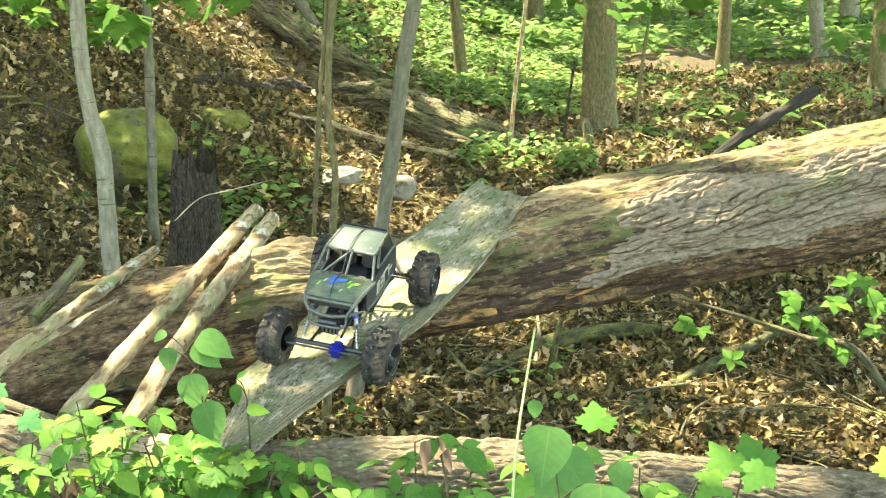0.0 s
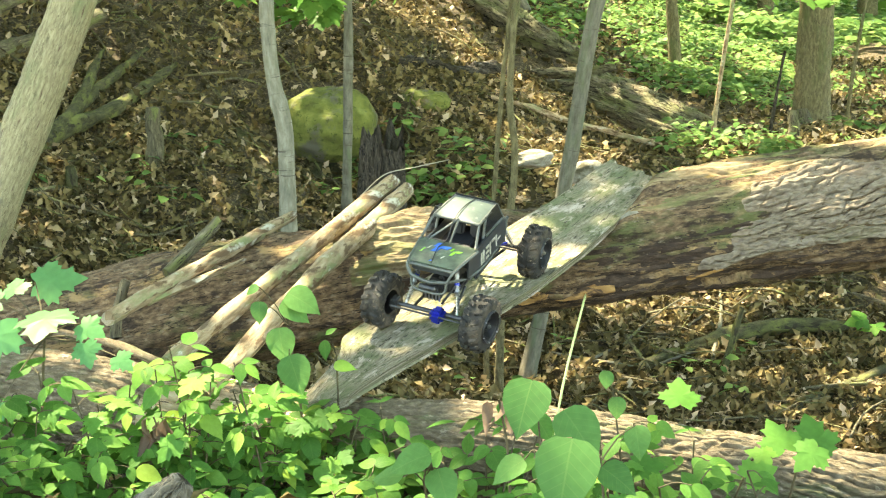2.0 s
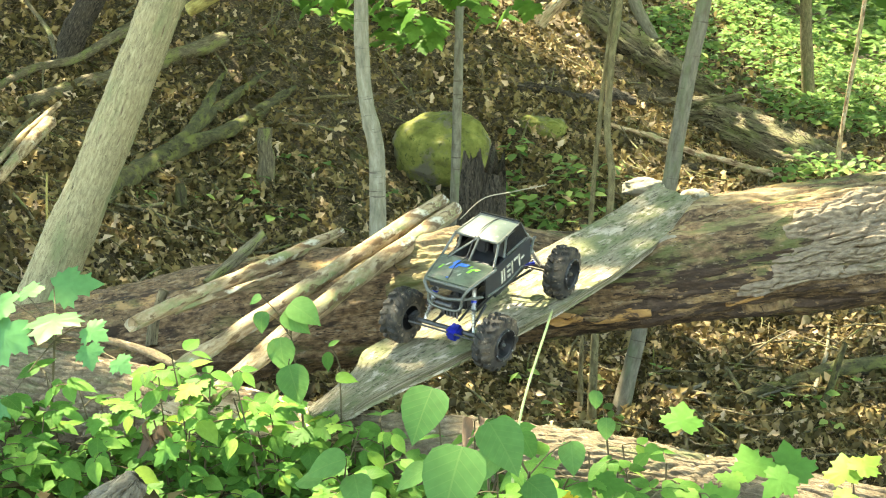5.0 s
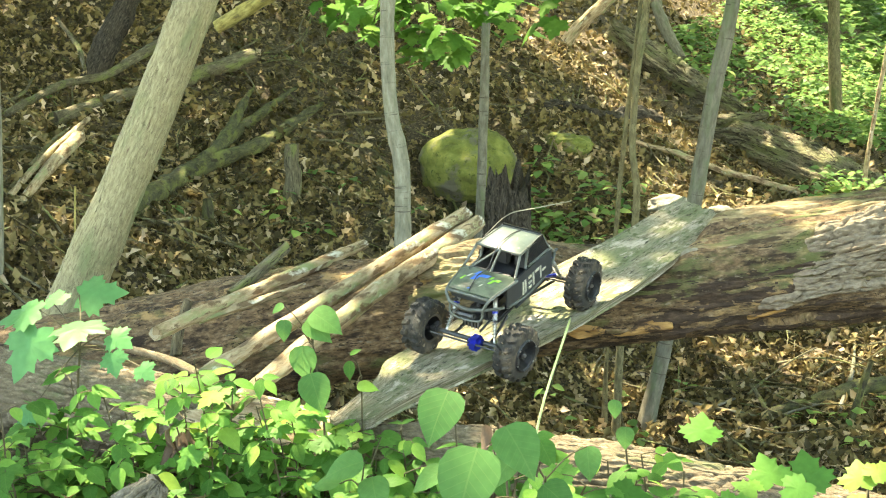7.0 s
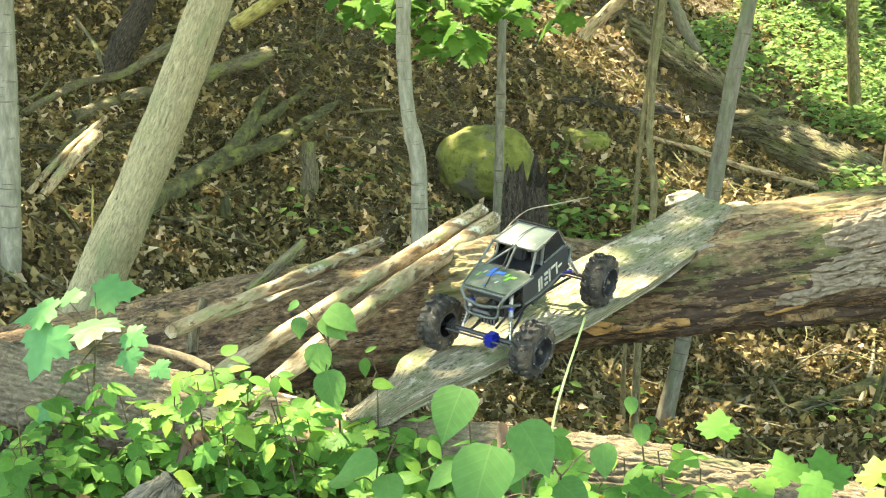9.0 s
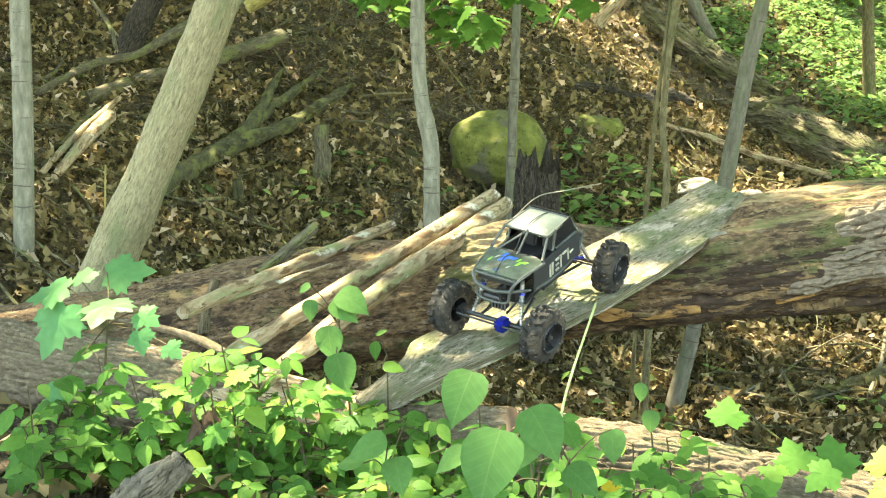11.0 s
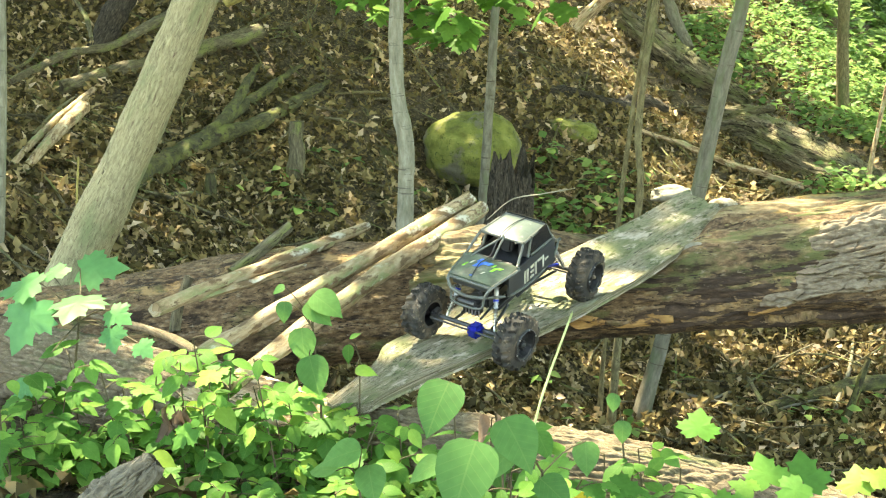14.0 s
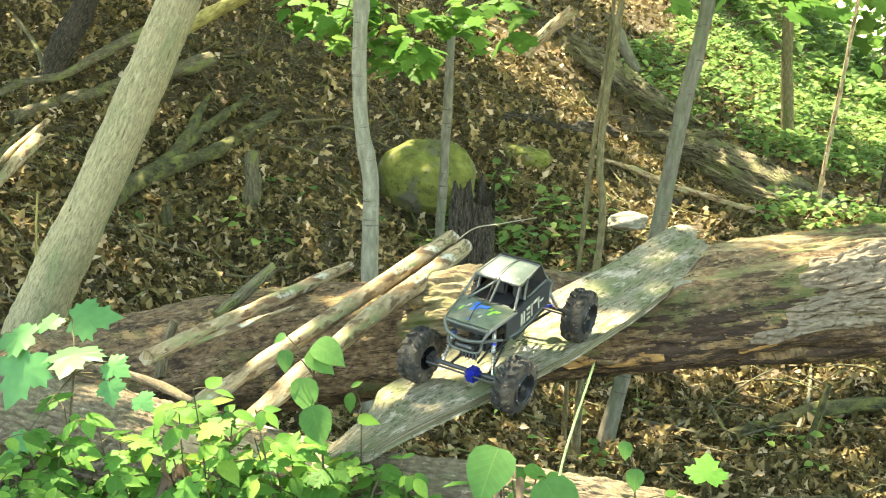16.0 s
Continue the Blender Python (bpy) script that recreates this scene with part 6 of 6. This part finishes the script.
def wheel_mesh():
    """A deep wheel with a lip, six spokes and a hub nut, round the x axis; the outer side is +x."""
    na = 48
    prof = [(-0.024, 0.030), (-0.024, 0.039), (0.018, 0.037), (0.026, 0.040), (0.028, 0.038), (0.026, 0.034), (0.012, 0.031), (0.008, 0.012), (0.012, 0.010), (0.022, 0.009), (0.022, 0.0)]
    v, f = [], []
    for i in range(na):
        a = 2 * math.pi * i / na
        for j, (x, r) in enumerate(prof):
            dish = -0.007 if 6 <= j <= 7 and math.cos(a * 6) < -0.1 else 0
            v.append((x + dish, r * math.cos(a), r * math.sin(a)))
    k = len(prof)
    for i in range(na):
        for j in range(k - 1):
            p, q = i * k + j, ((i + 1) % na) * k + j
            f.append([p, q, q + 1, p + 1])
    return np.array(v), f


def make_crawler():
    car = new("rc_crawler")
    car.matrix_world = pose(-0.198, 2.85, 0.921, -20.1, -8.4, 169.2)
    a, b, R = 0.126, 0.174, 0.073
    tv, tf = tyre_mesh()
    wv, wf = wheel_mesh()
    first = None
    for x, y, steer in ((a, b, -6), (-a, b, -6), (a, -b, 0), (-a, -b, 0)):
        if first is None:
            w = build("wheel", wv, wf, M_RIM, car, smooth=False)
            t = build("tyre", tv, tf, M_RUBBER, w, smooth=False)
            first = (w.data, t.data)
        else:
            w, t = new("wheel", first[0]), new("tyre", first[1])
            w.parent, t.parent = car, w
        w.matrix_local = pose(x, y, 0, 13 * y / b, 0, steer + (0 if x > 0 else 180))
        tagged(w, "black spoked plastic wheel")
        tagged(t, "black knobbly rubber tyre, brown with dust")
        nut = soft_box("hub_nut", (0.008, 0.008, 0.008), M_STEEL, w, (0.024, 0, 0), bevel=0.0015)
        tagged(nut, "bright steel hub nut")
        ring = tube("bead_ring", [(0.0285, 0.0375 * math.cos(q * PI / 12), 0.0375 * math.sin(q * PI / 12), 0.0022) for q in range(25)], M_RIM, w, n=72, seg=6)
        tagged(ring, "black ring round the wheel's lip")
        for q in range(6):
            soft_box("bolt", (0.004, 0.004, 0.004), M_STEEL, w, (0.0305, 0.0375 * math.cos(q * PI / 3), 0.0375 * math.sin(q * PI / 3)), bevel=0.001)
    for y, nm in ((b, "front_axle"), (-b, "rear_axle")):
        ax = bar(nm, [(-a + 0.02, y, 0), (-0.04, y, 0), (0.04, y, 0), (a - 0.02, y, 0)], 0.0058, M_BLACK, car)
        stone_like = soft_box("differential_case", (0.034, 0.04, 0.034), M_BLUE if y > 0 else M_BLACK, car, (-0.022, y + (0.008 if y > 0 else -0.006), 0), bevel=0.009)
        tagged(stone_like, "blue anodised differential case" if y > 0 else "black differential case")
        bar("steering_rod", [(-a + 0.03, y + 0.022, 0.004), (a - 0.03, y + 0.022, 0.004)], 0.0026, M_BLACK, car)
        for sx in (-1, 1):
            soft_box("axle_knuckle", (0.018, 0.03, 0.032), M_BLACK, car, (sx * (a - 0.035), y, 0), bevel=0.004)
            bar("suspension_link", [(sx * 0.05, y * 0.93, -0.006), (sx * 0.034, y * 0.3, 0.004)], 0.0038, M_BLACK, car)
            bar("upper_link", [(sx * 0.026, y * 0.96, 0.024), (sx * 0.03, y * 0.32, 0.04)], 0.003, M_BLACK, car)
            lo, hi = Vector((sx * 0.066, y * 0.98, 0.004)), Vector((sx * 0.046, y * 0.72, 0.098))
            shock = bar("shock_absorber", [tuple(lo), tuple(lo.lerp(hi, 0.5))], 0.0032, M_STEEL, car, "bright steel shock absorber")
            bar("shock_body", [tuple(lo.lerp(hi, 0.5)), tuple(hi)], 0.0056, M_DARKSTEEL, shock)
            bar("shock_collar", [tuple(lo.lerp(hi, 0.66)), tuple(lo.lerp(hi, 0.72))], 0.0074, M_BLUE, shock, "blue anodised spring collar")
            ax_ = (hi - lo).normalized()
            u = ax_.cross(Vector((0, 1, 0))).normalized()
            v = ax_.cross(u)
            coil = [tuple(lo.lerp(hi, 0.08 + 0.6 * i / 66) + (u * math.cos(i * 0.76) + v * math.sin(i * 0.76)) * 0.0064) for i in range(67)]
            tube("coil_spring", [(*p, 0.0010) for p in coil], M_DARKSTEEL, shock, n=200, seg=5)
    soft_box("skid_plate", (0.07, 0.19, 0.012), M_BLACK, car, (0, 0, 0.012), bevel=0.004)
    soft_box("battery_tray", (0.05, 0.11, 0.03), M_BLACK, car, (0, 0.075, 0.045), bevel=0.004)
    soft_box("gearbox", (0.05, 0.06, 0.045), M_BLACK, car, (0, 0.0, 0.042), bevel=0.007)
    soft_box("motor", (0.036, 0.05, 0.036), M_BLUE, car, (0.0, -0.10, 0.05), bevel=0.012, label="blue motor can")
    for k in range(5):
        soft_box("grille_slat", (0.004, 0.004, 0.022), M_STEEL, car, (0.012 - k * 0.009 + 0.01, 0.155, 0.03), bevel=0.001)
    soft_box("servo", (0.045, 0.024, 0.03), M_BLACK, car, (0.01, 0.14, 0.032), bevel=0.003)
    # shell
    hood = panel("hood", [(0.056, 0.168, 0.126), (-0.056, 0.168, 0.126), (-0.072, 0.066, 0.128), (0.072, 0.066, 0.128)], 0.004, M_CAMO, car, "glossy green painted hood with blue and lime splashes", 0.010, 14)
    for name_, mat, spots in (("blue_splash", M_BLUEPAINT, [(0.006, 0.160, 0.009, 0.030), (0.012, 0.128, 0.016, 0.022), (-0.004, 0.112, 0.026, 0.012), (0.016, 0.106, 0.010, 0.016)]), ("lime_splash", M_LIME, [(-0.030, 0.128, 0.007, 0.020), (-0.040, 0.112, 0.013, 0.009), (-0.024, 0.112, 0.005, 0.012), (0.044, 0.132, 0.005, 0.018)]), ("pale_splash", M_CREAM, [(0.032, 0.118, 0.004, 0.014), (-0.014, 0.146, 0.004, 0.010)])):
        for x, y, w, h in spots:
            u, q = (y - 0.066) / 0.102, x / (0.072 - 0.016 * (y - 0.066) / 0.102) * 0.5 + 0.5
            z = 0.128 - 0.002 * u + 0.010 * 16 * u * (1 - u) * q * (1 - q) + 0.0012
            panel(name_, [(x + w * 0.5, y, z), (x - w * 0.4, y - 0.002, z), (x - w * 0.5 - 0.004, y - h, z + 0.001), (x + w * 0.3 - 0.003, y - h * 0.9, z + 0.001)], 0.0016, mat, hood, "painted splash on the hood", 0.0005, 4)
    soft_box("nose_panel", (0.10, 0.006, 0.022), M_DARKSHELL, car, (0, 0.168, 0.113), (-10, 0, 0), 0.003)
    roof = panel("roof", [(0.059, 0.026, 0.170), (-0.059, 0.026, 0.170), (-0.054, -0.090, 0.163), (0.054, -0.090, 0.163)], 0.004, M_ROOF, car, "faded green roof panel shining in the sun", 0.008, 14)
    bar("antenna_wire", [(0.002, 0.166, 0.128), (0.006, 0.120, 0.142), (0.004, 0.072, 0.140), (0.004, 0.027, 0.173), (0.002, -0.03, 0.178), (0.0, -0.09, 0.166)], 0.0013, M_BLACK, roof, "thin black wire along roof and hood")
    for sx in (1, -1):
        body = panel("side_panel", [(sx * 0.062, 0.105, 0.066), (sx * 0.063, 0.105, 0.124), (sx * 0.066, -0.112, 0.118), (sx * 0.066, -0.112, 0.052)][:: 1], 0.004, M_DARKSHELL, car, "dark side panel with pale lettering")
        for k, (y0, lo, hi, w) in enumerate([(0.034, 0.064, 0.100, 0.007), (0.022, 0.064, 0.100, 0.007), (0.004, 0.064, 0.072, 0.016), (0.004, 0.078, 0.085, 0.016), (0.004, 0.092, 0.100, 0.016), (-0.018, 0.064, 0.100, 0.007), (-0.030, 0.092, 0.100, 0.02), (-0.054, 0.066, 0.100, 0.007), (-0.066, 0.078, 0.086, 0.018)]):
            panel("letter_bar", [(sx * 0.0672, y0, lo), (sx * 0.0686, y0 + 0.004, hi), (sx * 0.0686, y0 + 0.004 - w, hi), (sx * 0.0672, y0 - w, lo)], 0.002, M_CREAM, body, "cream painted bar", n=2)
        panel("rear_window", [(sx * 0.0625, 0.002, 0.122), (sx * 0.0585, -0.018, 0.168), (sx * 0.0565, -0.086, 0.168), (sx * 0.0625, -0.108, 0.120)], 0.002, M_TINT, car, "dark tinted side window", n=3)
        bar("windscreen_pillar", [(sx * 0.070, 0.074, 0.130), (sx * 0.059, 0.026, 0.169)], 0.0034, M_CAGE, car)
        bar("door_pillar", [(sx * 0.062, 0.008, 0.122), (sx * 0.059, -0.012, 0.171)], 0.0036, M_CAGE, car)
        bar("rear_pillar", [(sx * 0.055, -0.089, 0.164), (sx * 0.060, -0.112, 0.120), (sx * 0.048, -0.165, 0.078)], 0.0042, M_CAGE, car)
        bar("roof_rail", [(sx * 0.059, 0.026, 0.169), (sx * 0.055, -0.089, 0.163)], 0.0036, M_CAGE, car)
        bar("sill_tube", [(sx * 0.064, 0.10, 0.064), (sx * 0.067, 0.0, 0.052), (sx * 0.064, -0.11, 0.062), (sx * 0.05, -0.165, 0.078)], 0.0045, M_CAGE, car)
        bar("hood_tube", [(sx * 0.074, 0.07, 0.124), (sx * 0.058, 0.172, 0.121), (sx * 0.046, 0.182, 0.096)], 0.004, M_CAGE, car)
        bar("front_strut", [(sx * 0.046, 0.182, 0.096), (sx * 0.058, 0.11, 0.066)], 0.004, M_CAGE, car)
        bar("rear_bumper_tube", [(sx * 0.048, -0.165, 0.078), (sx * 0.046, -0.185, 0.074)], 0.004, M_BLACK, car)
        soft_box("headlight", (0.012, 0.010, 0.012), M_BLACK, car, (sx * 0.03, 0.178, 0.104), bevel=0.004)
    bar("windscreen_brace", [(0.052, 0.08, 0.131), (-0.006, 0.024, 0.172)], 0.003, M_CAGE, car)
    bar("windscreen_brace", [(-0.006, 0.08, 0.133), (-0.006, 0.024, 0.172)], 0.003, M_CAGE, car)
    bar("front_bumper", [(0.046, 0.182, 0.096), (0.0, 0.190, 0.092), (-0.046, 0.182, 0.096)], 0.0045, M_CAGE, car)
    bar("front_cross_tube", [(0.055, 0.172, 0.120), (-0.055, 0.172, 0.120)], 0.004, M_CAGE, car)
    bar("rear_cross_tube", [(0.048, -0.165, 0.078), (-0.048, -0.165, 0.078)], 0.004, M_CAGE, car)
    bar("roof_front_tube", [(0.059, 0.026, 0.169), (-0.059, 0.026, 0.169)], 0.0036, M_CAGE, car)
    bar("roof_rear_tube", [(0.055, -0.089, 0.163), (-0.055, -0.089, 0.163)], 0.0036, M_CAGE, car)
    for sx in (1, -1):
        bar("cage_brace", [(sx * 0.055, -0.089, 0.163), (sx * 0.03, -0.135, 0.125), (sx * 0.046, -0.165, 0.078)], 0.0034, M_CAGE, car)
        bar("trailing_link", [(sx * 0.052, -0.165, 0.01), (sx * 0.045, -0.07, 0.05)], 0.0042, M_BLUE, car, "blue anodised link")
        bar("reservoir", [(sx * 0.05, -0.128, 0.075), (sx * 0.048, -0.128, 0.112)], 0.008, M_STEEL, car, "bright shock reservoir")
        soft_box("rock_slider", (0.008, 0.15, 0.012), M_BLACK, car, (sx * 0.068, -0.005, 0.05), bevel=0.003)
        bar("side_window_tube", [(sx * 0.0635, 0.0, 0.124), (sx * 0.0645, -0.10, 0.121)], 0.0032, M_CAGE, car)
    soft_box("fuel_cell", (0.06, 0.045, 0.04), M_DARKSHELL, car, (0, -0.128, 0.098), (12, 0, 0), 0.006)
    bar("winch_drum", [(-0.022, 0.186, 0.074), (0.022, 0.186, 0.074)], 0.007, M_BLACK, car)
    bar("lower_bumper_tube", [(0.044, 0.182, 0.096), (0.036, 0.188, 0.066), (-0.036, 0.188, 0.066), (-0.044, 0.182, 0.096)], 0.0034, M_CAGE, car)
    panel("rear_deck", [(0.058, -0.10, 0.118), (-0.058, -0.10, 0.118), (-0.046, -0.162, 0.082), (0.046, -0.162, 0.082)], 0.003, M_DARKSHELL, car)
    panel("rear_glass", [(0.053, -0.089, 0.172), (-0.053, -0.089, 0.172), (-0.057, -0.112, 0.120), (0.057, -0.112, 0.120)], 0.002, M_TINT, car)
    soft_box("cockpit_floor", (0.115, 0.17, 0.012), M_SEAT, car, (0, -0.01, 0.078), bevel=0.003)
    soft_box("cockpit_seat", (0.035, 0.02, 0.055), M_SEAT, car, (-0.025, -0.045, 0.118), (12, 0, 0), 0.006)
    soft_box("cockpit_seat", (0.035, 0.02, 0.055), M_SEAT, car, (0.025, -0.045, 0.118), (12, 0, 0), 0.006)
    soft_box("dashboard", (0.11, 0.02, 0.02), M_SEAT, car, (0, 0.065, 0.118), bevel=0.005)
    soft_box("electronics_box", (0.03, 0.035, 0.022), M_BLACK, car, (-0.02, 0.01, 0.096), bevel=0.003)
    tagged(car, "radio-controlled rock crawler with green shell and knobbly tyres on the board", "toy car")


make_crawler()
